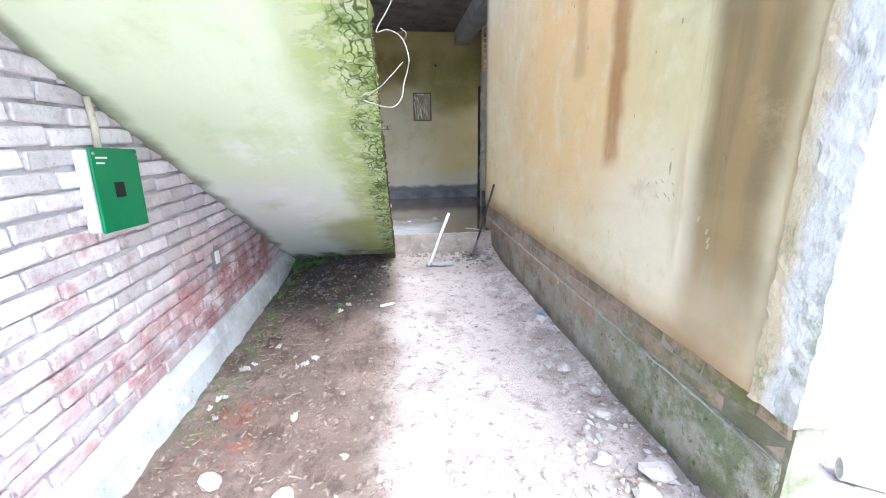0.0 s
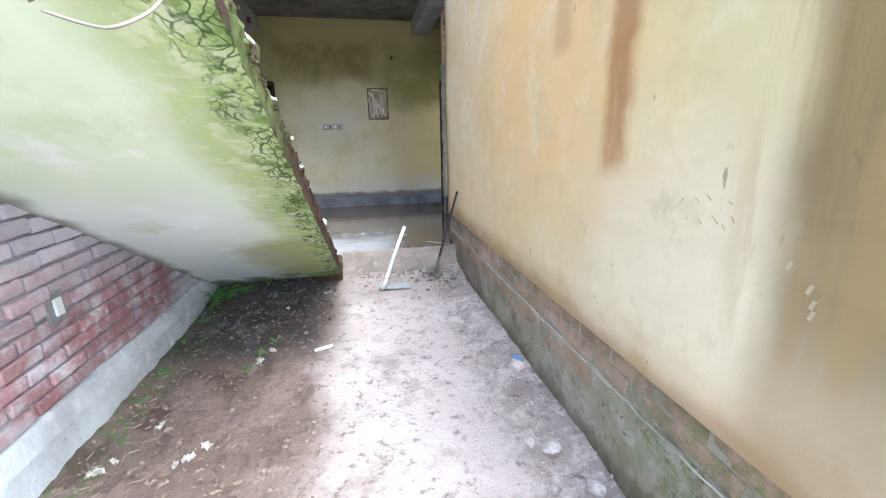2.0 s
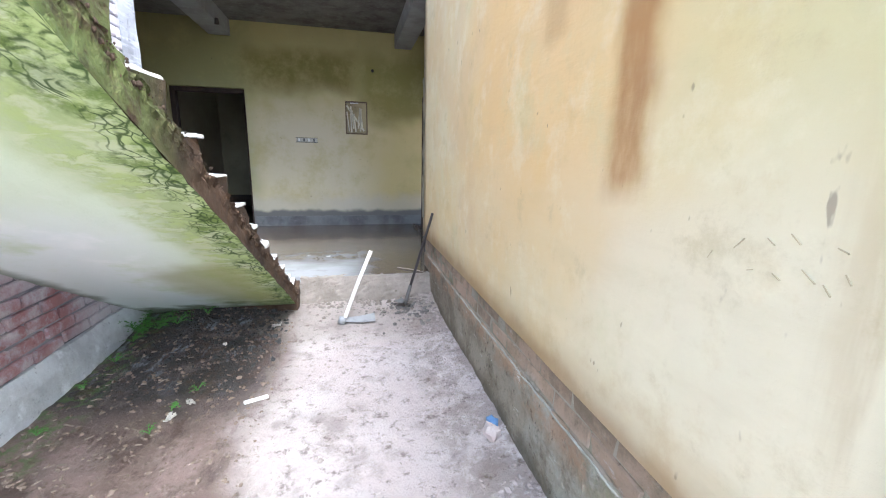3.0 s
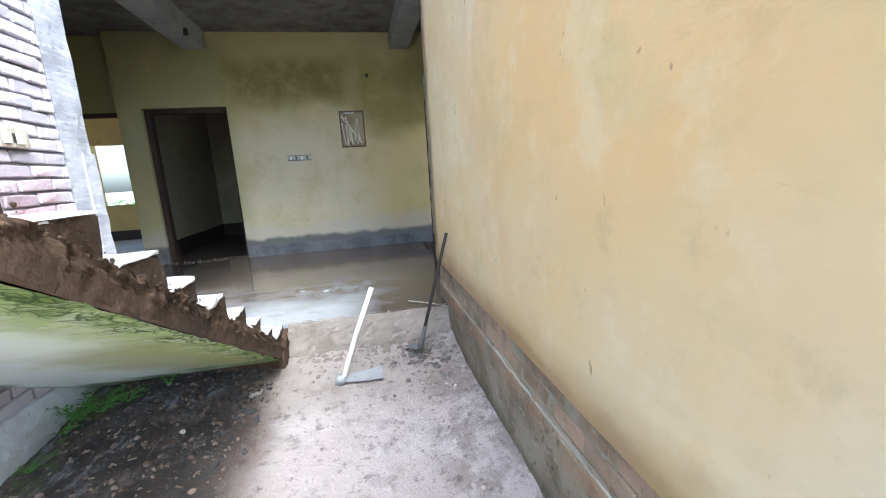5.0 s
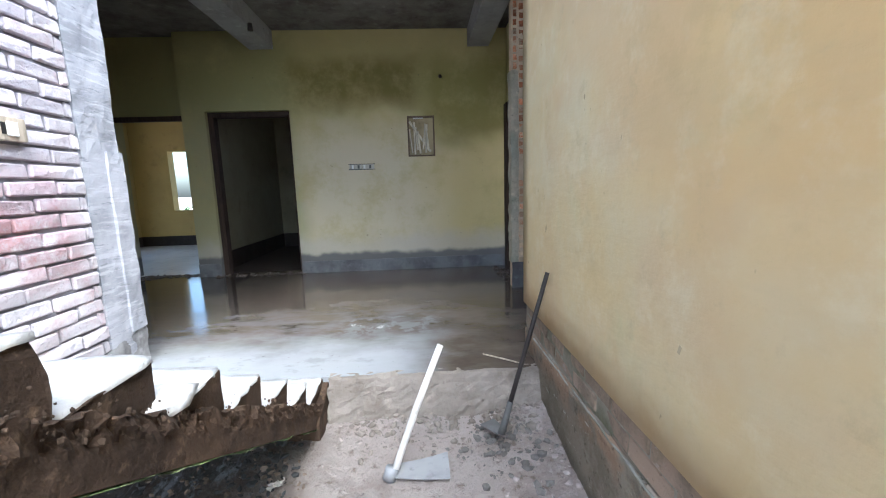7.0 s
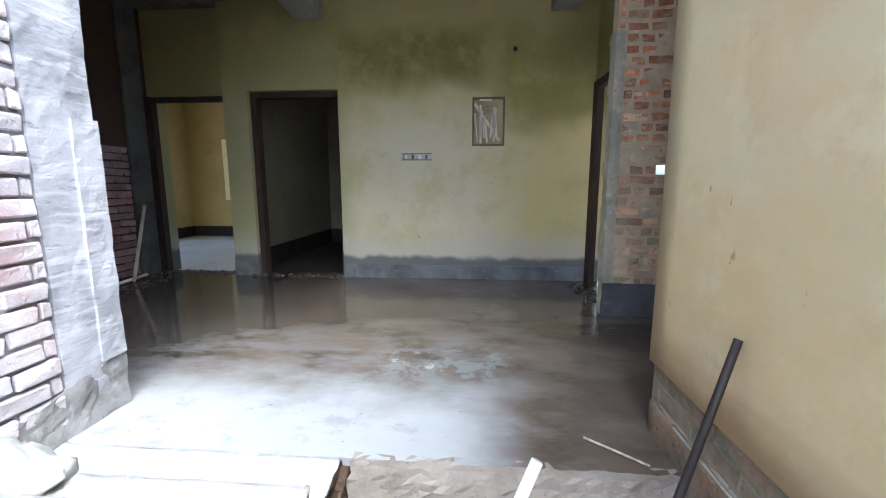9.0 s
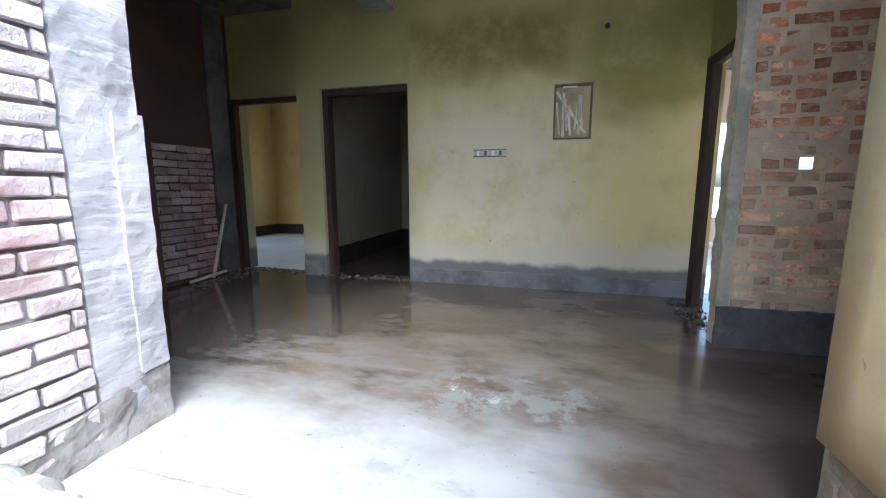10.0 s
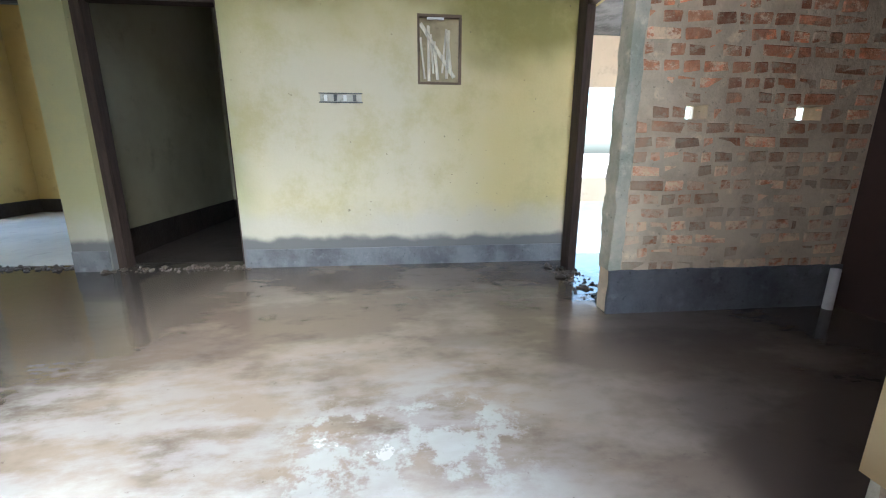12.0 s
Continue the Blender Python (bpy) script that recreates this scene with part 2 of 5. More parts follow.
def make_brick(name, c1, c2, white, amount, vary=0.22, red=None, smear=None):
    m = Mat(name, 0.92).base(c1)
    m.over(c2, m.step(m.noise(1.3, 4, 0.6), 0.4, 0.65))
    m.over(tuple(v * 1.45 for v in c1), m.step(m.noise(8, 5, 0.65, shift=51), 0.5, 0.62), 0.7)
    m.over(white, m.step(m.noise(1.6, 8, 0.75, shift=6), 0.58 - amount * 0.5, 0.98 - amount * 0.5), 0.92)
    m.over(white, m.step(m.noise(14, 7, 0.75, shift=12), 0.45, 0.75), amount * 0.8)
    if red:
        for y, z, k in red:
            m.over(c2, m.math("MULTIPLY", m.zone(0.5, 3.0, 0.18, y=y, z=z), m.step(m.noise(5, 6, 0.7, shift=15), 0.32, 0.56)), k)
        m.over((0.78, 0.74, 0.75), m.math("MULTIPLY", m.zone(0.8, 2, 0.5, y=(None, 2.5), z=(0.35, None)), m.step(m.noise(5, 7, 0.72, shift=97), 0.36, 0.56)), 0.75)
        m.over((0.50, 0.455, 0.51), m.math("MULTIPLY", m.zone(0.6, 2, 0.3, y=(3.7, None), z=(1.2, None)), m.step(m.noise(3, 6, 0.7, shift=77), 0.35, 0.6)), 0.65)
    m.over(tuple(v * 0.4 for v in c1), m.step(m.noise(45, 4, 0.6), 0.62, 0.78), 0.6)
    if smear:
        m.over(smear, m.math("MULTIPLY", m.zone(0.9, 2.0, 0.5, z=(None, 1.35)), m.step(m.noise(7, 8, 0.75, shift=33), 0.38, 0.52)), 0.9)
        m.over(smear, m.step(m.noise(6, 8, 0.78, (1, 1, 2), shift=44), 0.50, 0.58), 0.85)
    m.vary(vary)
    m.bump(m.noise(55, 6, 0.7), 0.7, 0.012)
    m.over(tuple(v * 0.72 for v in white), m.step(m.noise(22, 6, 0.7, shift=61), 0.52, 0.68), 0.55)
    m.bump(m.noise(12, 4, 0.6), 0.6, 0.025)
    return m.done()


def make_base_brick():
    m = Mat("mossy_base_brick", 0.92).base((0.38, 0.335, 0.27))
    m.over((0.36, 0.325, 0.27), m.zone(0.3, 3, 0.06, z=(0.1, 0.42)), 0.8)
    m.over((0.37, 0.275, 0.20), m.zone(0.15, 4, 0.03, z=(0.44, None)), 0.9)
    m.over((0.13, 0.17, 0.05), m.math("MULTIPLY", m.zone(0.5, 3, 0.25, y=(None, 1.9)), m.step(m.noise(6, 7, 0.74, shift=33), 0.42, 0.6)), 0.8)
    m.over((0.19, 0.165, 0.105), m.step(m.noise(3, 6, 0.7, shift=2), 0.46, 0.64), 0.7)
    m.over((0.48, 0.46, 0.42), m.step(m.noise(9, 7, 0.75, (1, 1, 2.5), shift=5), 0.58, 0.7), 0.7)
    m.over((0.1, 0.08, 0.06), m.step(m.noise(30, 4, 0.65), 0.6, 0.72), 0.6)
    m.over((0.14, 0.125, 0.09), m.step(m.noise(2.2, 6, 0.7, shift=72), 0.47, 0.6), 0.6)
    m.over((0.5, 0.49, 0.45), m.math("MULTIPLY", m.zone(0.05, 6, 0.006, z=(0.262, 0.285)), m.step(m.noise(4, 4, 0.6, shift=9), 0.42, 0.5)), 0.8)
    m.vary(0.08)
    m.bump(m.noise(50, 6, 0.7), 0.7, 0.012)
    m.bump(m.noise(10, 5, 0.6), 0.6, 0.02)
    return m.done()


def make_soil():
    m = Mat("trodden_earth", 0.9).base((0.50, 0.425, 0.40))
    m.over((0.57, 0.51, 0.49), m.step(m.noise(1.1, 6, 0.65), 0.4, 0.65), 0.9)
    # Stair's shadow on the ground, painted as darker earth.
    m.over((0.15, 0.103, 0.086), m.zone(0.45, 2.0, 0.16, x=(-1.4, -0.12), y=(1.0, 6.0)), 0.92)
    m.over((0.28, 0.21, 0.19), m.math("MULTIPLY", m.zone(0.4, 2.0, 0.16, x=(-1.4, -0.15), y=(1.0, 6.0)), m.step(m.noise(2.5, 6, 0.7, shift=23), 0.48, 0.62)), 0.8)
    # Deeper shade under the stair's low end, painted over dark soil.
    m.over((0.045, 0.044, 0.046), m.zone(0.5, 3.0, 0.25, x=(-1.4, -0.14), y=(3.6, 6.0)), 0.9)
    m.over((0.26, 0.27, 0.31), m.math("MULTIPLY", m.zone(0.5, 3.0, 0.2, x=(-1.4, -0.25), y=(3.9, 6.0)), m.step(m.noise(5, 7, 0.7, (1.6, 0.6, 1), shift=43), 0.55, 0.66)), 0.75)
    m.over((0.32, 0.11, 0.075), m.math("MULTIPLY", m.zone(0.4, 3.0, 0.1, x=(-1.1, -0.75), y=(1.85, 2.3)), m.step(m.noise(7, 6, 0.7, shift=29), 0.44, 0.6)), 0.75)
    m.over((0.10, 0.16, 0.05), m.math("MULTIPLY", m.zone(0.2, 3, 0.08, x=(-1.3, -1.02), y=(2.0, 5)), m.step(m.noise(14, 4, 0.6), 0.45, 0.6)), 0.7)
    m.over((0.29, 0.245, 0.215), m.zone(0.5, 2.0, 0.25, x=(-0.2, None), y=(4.35, 6.0)), 0.65)
    m.over((0.26, 0.21, 0.18), m.math("MULTIPLY", m.zone(0.2, 3, 0.1, x=(0.82, 1.4), y=(1.0, 6.0)), m.step(m.noise(6, 6, 0.7, shift=88), 0.4, 0.55)), 0.7)
    m.over((0.22, 0.175, 0.155), m.step(m.noise(3.2, 6, 0.7, shift=37), 0.5, 0.68), 0.6)
    m.over((0.10, 0.07, 0.05), m.step(m.noise(16, 6, 0.7, shift=2), 0.53, 0.68), 0.68)
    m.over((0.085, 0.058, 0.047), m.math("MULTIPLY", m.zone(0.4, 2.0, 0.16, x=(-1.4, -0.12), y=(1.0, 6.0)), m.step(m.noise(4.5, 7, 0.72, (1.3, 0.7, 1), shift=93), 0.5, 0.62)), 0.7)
    m.over((0.52, 0.48, 0.46), m.step(m.noise(38, 4, 0.7, shift=9), 0.66, 0.74), 0.35)
    m.bump(m.noise(9, 6, 0.7, shift=3), 0.8, 0.04)
    m.bump(m.noise(28, 8, 0.75), 0.9, 0.025)
    m.bump(m.noise(90, 5, 0.7), 0.5, 0.006)
    return m.done()


def make_wet_floor():
    m = Mat("wet_cement_floor", 0.3, spec=0.5).base((0.090, 0.070, 0.056))
    m.over((0.045, 0.033, 0.026), m.step(m.noise(2.2, 6, 0.65, (1, 1.7, 1), shift=11), 0.48, 0.72), 0.7)
    m.over((0.15, 0.125, 0.105), m.step(m.noise(1.1, 6, 0.62, (1, 1.6, 1), shift=3), 0.46, 0.62), 0.7)
    # Shade left of the opening, put into the floor colour.
    m.over((0.032, 0.028, 0.026), m.zone(0.8, 1.6, 0.4, x=(None, -1.25), y=(5.6, None)), 0.75)
    # Daylight spilling in at the opening, painted as paler floor and streaks.
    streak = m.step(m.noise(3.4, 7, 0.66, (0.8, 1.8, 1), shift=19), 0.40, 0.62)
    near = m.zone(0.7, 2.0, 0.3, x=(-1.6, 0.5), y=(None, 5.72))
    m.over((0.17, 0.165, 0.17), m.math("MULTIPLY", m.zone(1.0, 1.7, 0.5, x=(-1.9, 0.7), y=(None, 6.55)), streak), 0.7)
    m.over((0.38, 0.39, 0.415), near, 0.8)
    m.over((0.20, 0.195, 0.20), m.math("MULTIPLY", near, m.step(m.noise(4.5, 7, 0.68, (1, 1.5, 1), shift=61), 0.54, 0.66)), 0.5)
    dry = m.math("MULTIPLY", m.zone(0.45, 3.5, 0.12, x=(-0.2, 0.62), y=(5.78, 6.26)), m.step(m.noise(5, 8, 0.72, shift=1), 0.47, 0.56))
    m.over((0.20, 0.205, 0.212), dry, 0.7)
    m.over((0.06, 0.045, 0.035), m.step(m.noise(38, 3, 0.6, shift=71), 0.69, 0.74), 0.5)
    rough = m.math("ADD", m.math("MULTIPLY", m.step(m.noise(1.6, 5, 0.6, (1, 1.6, 1), shift=6), 0.35, 0.7), 0.5), m.math("MULTIPLY", dry, 0.5), True)
    m.rough(rough, 0.07, 0.28)
    m.bump(m.noise(6, 4, 0.55, (1, 2.2, 1), shift=4), 0.10, 0.012)
    m.bump(m.noise(40, 4, 0.6), 0.05, 0.004)
    return m.done()


def make_plain(name, c, rough=0.7, metal=0.0, grain=20, dark=0.6, bump=0.2, spec=0.4, local=False):
    m = Mat(name, rough, metal, spec)
    if local:
        m.local()
    m.base(c)
    m.over(tuple(v * dark for v in c), m.step(m.noise(grain * 0.2, 5, 0.6), 0.4, 0.7), 0.7)
    m.over(tuple(v * dark * 0.8 for v in c), m.step(m.noise(grain, 5, 0.65, shift=3), 0.55, 0.75), 0.6)
    m.bump(m.noise(grain * 2, 4, 0.6), bump, 0.005)
    return m.done()


def make_wood(name, c):
    m = Mat(name, 0.75).base(c)
    m.over(tuple(v * 0.45 for v in c), m.step(m.noise(6, 6, 0.65, (6, 6, 0.6)), 0.4, 0.65), 0.8)
    m.bump(m.noise(12, 5, 0.6, (6, 6, 0.6)), 0.3, 0.005)
    return m.done()


M_RIGHT = make_right_plaster()
M_FAR = make_far_plaster()
M_SOFFIT = make_soffit()


def make_column():
    m = Mat("board_marked_render", 0.9).base((0.40, 0.395, 0.43))
    m.over((0.26, 0.26, 0.285), m.step(m.noise(3, 7, 0.65), 0.4, 0.68))
    m.over((0.52, 0.51, 0.55), m.step(m.noise(5, 6, 0.6, (1, 1, 7), shift=4), 0.5, 0.64), 0.6)
    m.over((0.15, 0.15, 0.165), m.step(m.noise(9, 6, 0.7, (1, 1, 5), shift=24), 0.58, 0.68), 0.6)
    m.bump(m.noise(8, 5, 0.6, (1, 1, 5), shift=14), 0.25, 0.02)
    m.bump(m.noise(60, 6, 0.7), 0.5, 0.01)
    return m.done()


M_COLUMN = make_column()
M_PLINTH = make_cement("pale_plinth_cement", (0.58, 0.59, 0.61), (0.4, 0.4, 0.42))
def make_pillar():
    m = Mat("weathered_pillar_render", 0.92).base((0.70, 0.70, 0.67))
    m.over((0.38, 0.375, 0.35), m.step(m.noise(6, 7, 0.7, (1, 1, 0.25), shift=3), 0.44, 0.66), 0.85)
    m.over((0.22, 0.23, 0.2), m.step(m.noise(14, 6, 0.7, (1, 1, 0.4), shift=8), 0.56, 0.7), 0.7)
    m.over((0.56, 0.46, 0.26), m.zone(0.12, 5, 0.03, y=(1.195, None)), 0.8)
    m.over((0.2, 0.24, 0.12), m.math("MULTIPLY", m.zone(0.4, 3, 0.3, z=(None, 1.2)), m.step(m.noise(7, 6, 0.7, shift=18), 0.46, 0.62)), 0.7)
    m.bump(m.noise(40, 6, 0.7), 0.6, 0.012)
    m.bump(m.noise(12, 5, 0.6, (1, 1, 0.5)), 0.6, 0.03)
    return m.done()


M_PALECEM = make_pillar()
# Window glare on the wet side-room floors is put into this pale colour.
M_WETGLARE = make_plain("glare_pale_wet_floor", (0.8, 0.77, 0.71), 0.2, grain=6, dark=0.8, bump=0.05)
def make_salty():
    m = Mat("salty_mortar", 0.92).base((0.33, 0.31, 0.335))
    m.over((0.17, 0.155, 0.17), m.step(m.noise(3, 7, 0.65), 0.38, 0.68), 0.9)
    m.over((0.62, 0.60, 0.61), m.math("MULTIPLY", m.zone(0.8, 2, 0.5, y=(None, 2.7)), m.step(m.noise(4, 6, 0.65, shift=4), 0.3, 0.55)), 0.8)
    m.bump(m.noise(60, 6, 0.7), 0.5, 0.01)
    m.bump(m.noise(9, 5, 0.6), 0.5, 0.03)
    return m.done()


M_PALEMORTAR = make_salty()
M_MORTAR = make_cement("mortar", (0.3, 0.29, 0.29), (0.15, 0.14, 0.14))
M_TANMORTAR = make_cement("smeared_tan_mortar", (0.78, 0.65, 0.46), (0.58, 0.46, 0.31))
M_DARKCEM = make_cement("damp_cement", (0.13, 0.13, 0.13), (0.07, 0.07, 0.07), 0.7)
M_NEARBLACK = make_cement("near_black_cement", (0.035, 0.026, 0.022), (0.018, 0.014, 0.012), 0.6)
M_SKIRT = make_cement("damp_cement_skirting", (0.17, 0.175, 0.185), (0.09, 0.09, 0.098), 0.6)
M_CEIL = make_cement("bare_slab", (0.17, 0.16, 0.145), (0.085, 0.08, 0.068))
M_BEAM = make_cement("smooth_beam_cement", (0.34, 0.34, 0.33), (0.25, 0.25, 0.235))
M_STEP = make_cement("crumbling_concrete", (0.26, 0.225, 0.195), (0.15, 0.122, 0.10))
def make_stair():
    # Shade on the stair's open side is put into this dark brown.
    m = Mat("shaded_weathered_concrete", 0.92).base((0.070, 0.043, 0.027))
    m.over((0.032, 0.019, 0.012), m.step(m.noise(3, 7, 0.65), 0.38, 0.66))
    m.over((0.13, 0.085, 0.055), m.step(m.noise(16, 7, 0.7, shift=4), 0.56, 0.68), 0.7)
    m.over((0.15, 0.20, 0.06), m.math("MULTIPLY", m.zone(0.8, 2, 0.4, y=(None, 2.5)), m.step(m.noise(6, 6, 0.7, shift=12), 0.36, 0.55)), 0.7)
    m.bump(m.noise(60, 6, 0.7), 0.6, 0.01)
    m.bump(m.noise(12, 6, 0.65), 0.7, 0.03)
    return m.done()


M_STAIR = make_stair()
# Paler concrete that carries the daylight on the treads in its colour.
M_TREAD = make_cement("daylit_tread", (0.56, 0.55, 0.55), (0.44, 0.43, 0.42))
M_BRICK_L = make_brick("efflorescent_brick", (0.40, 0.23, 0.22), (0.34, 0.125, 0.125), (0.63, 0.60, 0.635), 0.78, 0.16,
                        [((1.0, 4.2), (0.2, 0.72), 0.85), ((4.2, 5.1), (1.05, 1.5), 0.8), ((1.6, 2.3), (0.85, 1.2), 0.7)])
# Brick tones held low for the shade on the west wall.
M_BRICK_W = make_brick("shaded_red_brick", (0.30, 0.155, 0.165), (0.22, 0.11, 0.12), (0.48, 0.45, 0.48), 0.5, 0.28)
M_BRICK_R = make_brick("rust_brick", (0.60, 0.235, 0.11), (0.42, 0.16, 0.08), (0.76, 0.58, 0.37), 0.3, 0.34, smear=(0.78, 0.63, 0.43))
M_BRICK_BASE = make_base_brick()
M_RENDER = make_cement("mossy_mortar", (0.33, 0.31, 0.25), (0.15, 0.15, 0.09))
def make_skin():
    m = Mat("mossy_render_skin", 0.92).base((0.33, 0.295, 0.225))
    m.over((0.20, 0.175, 0.125), m.step(m.noise(4, 8, 0.72, shift=2), 0.44, 0.58), 0.85)
    m.over((0.40, 0.39, 0.33), m.math("MULTIPLY", m.zone(0.8, 2, 0.4, y=(None, 3.0)), m.step(m.noise(3, 7, 0.7, shift=62), 0.42, 0.58)), 0.8)
    m.over((0.14, 0.18, 0.07), m.math("MULTIPLY", m.zone(0.8, 2, 0.4, y=(None, 2.2)), m.step(m.noise(6, 8, 0.74, shift=33), 0.42, 0.58)), 0.75)
    m.over((0.16, 0.13, 0.09), m.zone(0.6, 2, 0.4, y=(4.3, None)), 0.6)
    m.over((0.37, 0.24, 0.15), m.math("MULTIPLY", m.zone(0.2, 4, 0.06, y=(2.2, None), z=(0.33, None)), m.step(m.noise(5, 7, 0.7, shift=15), 0.4, 0.55)), 0.7)
    m.over((0.56, 0.54, 0.47), m.step(m.noise(8, 7, 0.75, (1, 1, 3.5), shift=5), 0.61, 0.67), 0.75)
    m.over((0.07, 0.06, 0.04), m.step(m.noise(22, 5, 0.7, shift=8), 0.57, 0.68), 0.7)
    m.over((0.10, 0.085, 0.06), m.zone(0.15, 5, 0.05, z=(None, 0.12)), 0.6)
    m.bump(m.noise(45, 6, 0.7), 0.8, 0.014)
    m.bump(m.noise(11, 6, 0.65), 0.9, 0.03)
    return m.done()


M_SKIN = make_skin()
M_RIDGE = make_cement("weathered_mortar_ridge", (0.42, 0.40, 0.34), (0.22, 0.21, 0.16))
M_SOIL = make_soil()
M_FLOOR = make_wet_floor()
M_WOOD_DARK = make_wood("dark_door_timber", (0.05, 0.032, 0.025))
M_WOOD_PALE = make_wood("pale_timber", (0.5, 0.42, 0.33))
M_YELLOW = make_plain("ochre_room_paint", (0.50, 0.37, 0.14), 0.9, grain=4, dark=0.75, bump=0.1)
M_DIM = make_plain("dull_room_plaster", (0.31, 0.28, 0.19), 0.45, grain=3, dark=0.5)
# Brown plaster darkened to hold the shade of the alcove and west side.
M_ALCOVE = make_plain("shade_brown_plaster", (0.075, 0.045, 0.036), 0.8, grain=6)
M_PALEROOM = make_plain("pale_tan_room_paint", (0.62, 0.50, 0.36), 0.9, grain=4, dark=0.85, bump=0.1)
M_GREEN = make_plain("green_enamel", (0.008, 0.19, 0.07), 0.35, grain=6, dark=0.75, bump=0.05)
M_WHITE = make_plain("white_plastic", (0.75, 0.75, 0.73), 0.45, grain=10, dark=0.85, bump=0.05)
M_BLACK = make_plain("black_void", (0.015, 0.013, 0.012), 0.6)
M_IRON = make_plain("rusty_dark_iron", (0.05, 0.042, 0.04), 0.6, 0.5, local=True)
M_STEEL = make_plain("worn_steel_blade", (0.34, 0.34, 0.35), 0.55, 0.15, local=True)
M_MUDSTEEL = make_plain("muddy_steel", (0.12, 0.115, 0.11), 0.9, local=True)
M_POLE = make_plain("bleached_handle", (0.72, 0.68, 0.64), 0.7, local=True)
# ---- mesh helpers ----
def box(bm, lo, hi):
    """Adds an upright box between two corners."""
    vs = [bm.verts.new((x, y, z)) for z in (lo[2], hi[2]) for y in (lo[1], hi[1]) for x in (lo[0], hi[0])]
    for q in ((0, 2, 3, 1), (4, 5, 7, 6), (0, 1, 5, 4), (2, 6, 7, 3), (0, 4, 6, 2), (1, 3, 7, 5)):
        bm.faces.new([vs[i] for i in q])
    return vs


def finish(name, bm, material, parent=None, bevel=0.0, smooth=False):
    bmesh.ops.remove_doubles(bm, verts=bm.verts, dist=0.0002)
    bmesh.ops.recalc_face_normals(bm, faces=bm.faces)
    if bevel:
        bmesh.ops.bevel(bm, geom=[e for e in bm.edges if len(e.link_faces) == 2 and e.calc_face_angle() > 0.5],
                        offset=bevel, segments=2, affect="EDGES", profile=0.6)
    me = bpy.data.meshes.new(name)
    bm.to_mesh(me)
    bm.free()
    me.materials.append(material)
    if smooth:
        for p in me.polygons:
            p.use_smooth = True
    ob = new(name, me)
    if parent is not None:
        ob.parent = parent
    return ob


def part(name, bm, material, parent, label="", **kw):
    ob = finish(name, bm, material, parent, **kw)
    return tagged(ob, label) if label else ob


def thing(name, label, category, group="", at=(0, 0, 0), turn=0.0):
    ob = new(name)
    ob.matrix_basis = pose(*at, 0, 0, turn)
    return tagged(ob, label, category, group)


def structure(ob, label="", category=""):
    return tagged(ob, label, category, kind="structure")


def block(lo, hi):
    bm = bmesh.new()
    box(bm, lo, hi)
    return bm


def cells(axis, at, us, zs, holes):
    """A wall slab with openings. axis: the slab's thin axis; at: its two faces; us, zs: its extent; holes: (u0, u1, z0, z1)."""
    bm = bmesh.new()
    ue = sorted({*us, *(v for h in holes for v in h[:2])})
    ze = sorted({*zs, *(v for h in holes for v in h[2:])})
    solid = {}
    for i in range(len(ue) - 1):
        for j in range(len(ze) - 1):
            u, z = (ue[i] + ue[i + 1]) / 2, (ze[j] + ze[j + 1]) / 2
            solid[i, j] = not any(h[0] < u < h[1] and h[2] < z < h[3] for h in holes)
    grid = {}

    def vert(i, j, k):
        if (i, j, k) not in grid:
            p = (at[k], ue[i], ze[j]) if axis == "x" else (ue[i], at[k], ze[j])
            grid[i, j, k] = bm.verts.new(p)
        return grid[i, j, k]

    for (i, j), s in solid.items():
        if not s:
            continue
        for k in (0, 1):
            bm.faces.new([vert(i, j, k), vert(i + 1, j, k), vert(i + 1, j + 1, k), vert(i, j + 1, k)])
        for di, dj, a, b in ((-1, 0, (0, 0), (0, 1)), (1, 0, (1, 0), (1, 1)), (0, -1, (0, 0), (1, 0)), (0, 1, (0, 1), (1, 1))):
            if not solid.get((i + di, j + dj)):
                bm.faces.new([vert(i + a[0], j + a[1], 0), vert(i + b[0], j + b[1], 0), vert(i + b[0], j + b[1], 1), vert(i + a[0], j + a[1], 1)])
    return bm


def roughen(bm, amount, scale=6.0, cut=0.0, seed=0.0):
    """Cuts long edges and pushes the vertices about, for broken concrete."""
    if cut:
        for _ in range(7):
            long = [e for e in bm.edges if e.calc_length() > cut * 1.5]
            if not long:
                break
            bmesh.ops.subdivide_edges(bm, edges=long, cuts=1, use_grid_fill=True)
    for v in bm.verts:
        p = v.co * scale + Vector((seed, seed * 2, 0))
        v.co += (noise.noise_vector(p) + 0.5 * noise.noise_vector(p * 2.7)) * amount


def tube(bm, pts, radius, sides=8, taper=1.0):
    """A round bar along points."""
    rings = []
    n = len(pts)
    for i, p in enumerate(pts):
        p = Vector(p)
        d = (Vector(pts[min(i + 1, n - 1)]) - Vector(pts[max(i - 1, 0)])).normalized()
        a = d.orthogonal().normalized()
        if i and rings:
            a = (last - d * last.dot(d)).normalized()
        last = a
        b = d.cross(a)
        r = radius * (1 + (taper - 1) * i / max(1, n - 1))
        rings.append([bm.verts.new(p + (a * math.cos(k * math.tau / sides) + b * math.sin(k * math.tau / sides)) * r) for k in range(sides)])
    for r0, r1 in zip(rings, rings[1:]):
        for k in range(sides):
            bm.faces.new((r0[k], r0[(k + 1) % sides], r1[(k + 1) % sides], r1[k]))
    bm.faces.new(rings[0][::-1])
    bm.faces.new(rings[-1])


# ---- plan, in metres ----
LX, RX = -1.30, 1.15            # faces of the brick wall and of the plastered wall along the passage
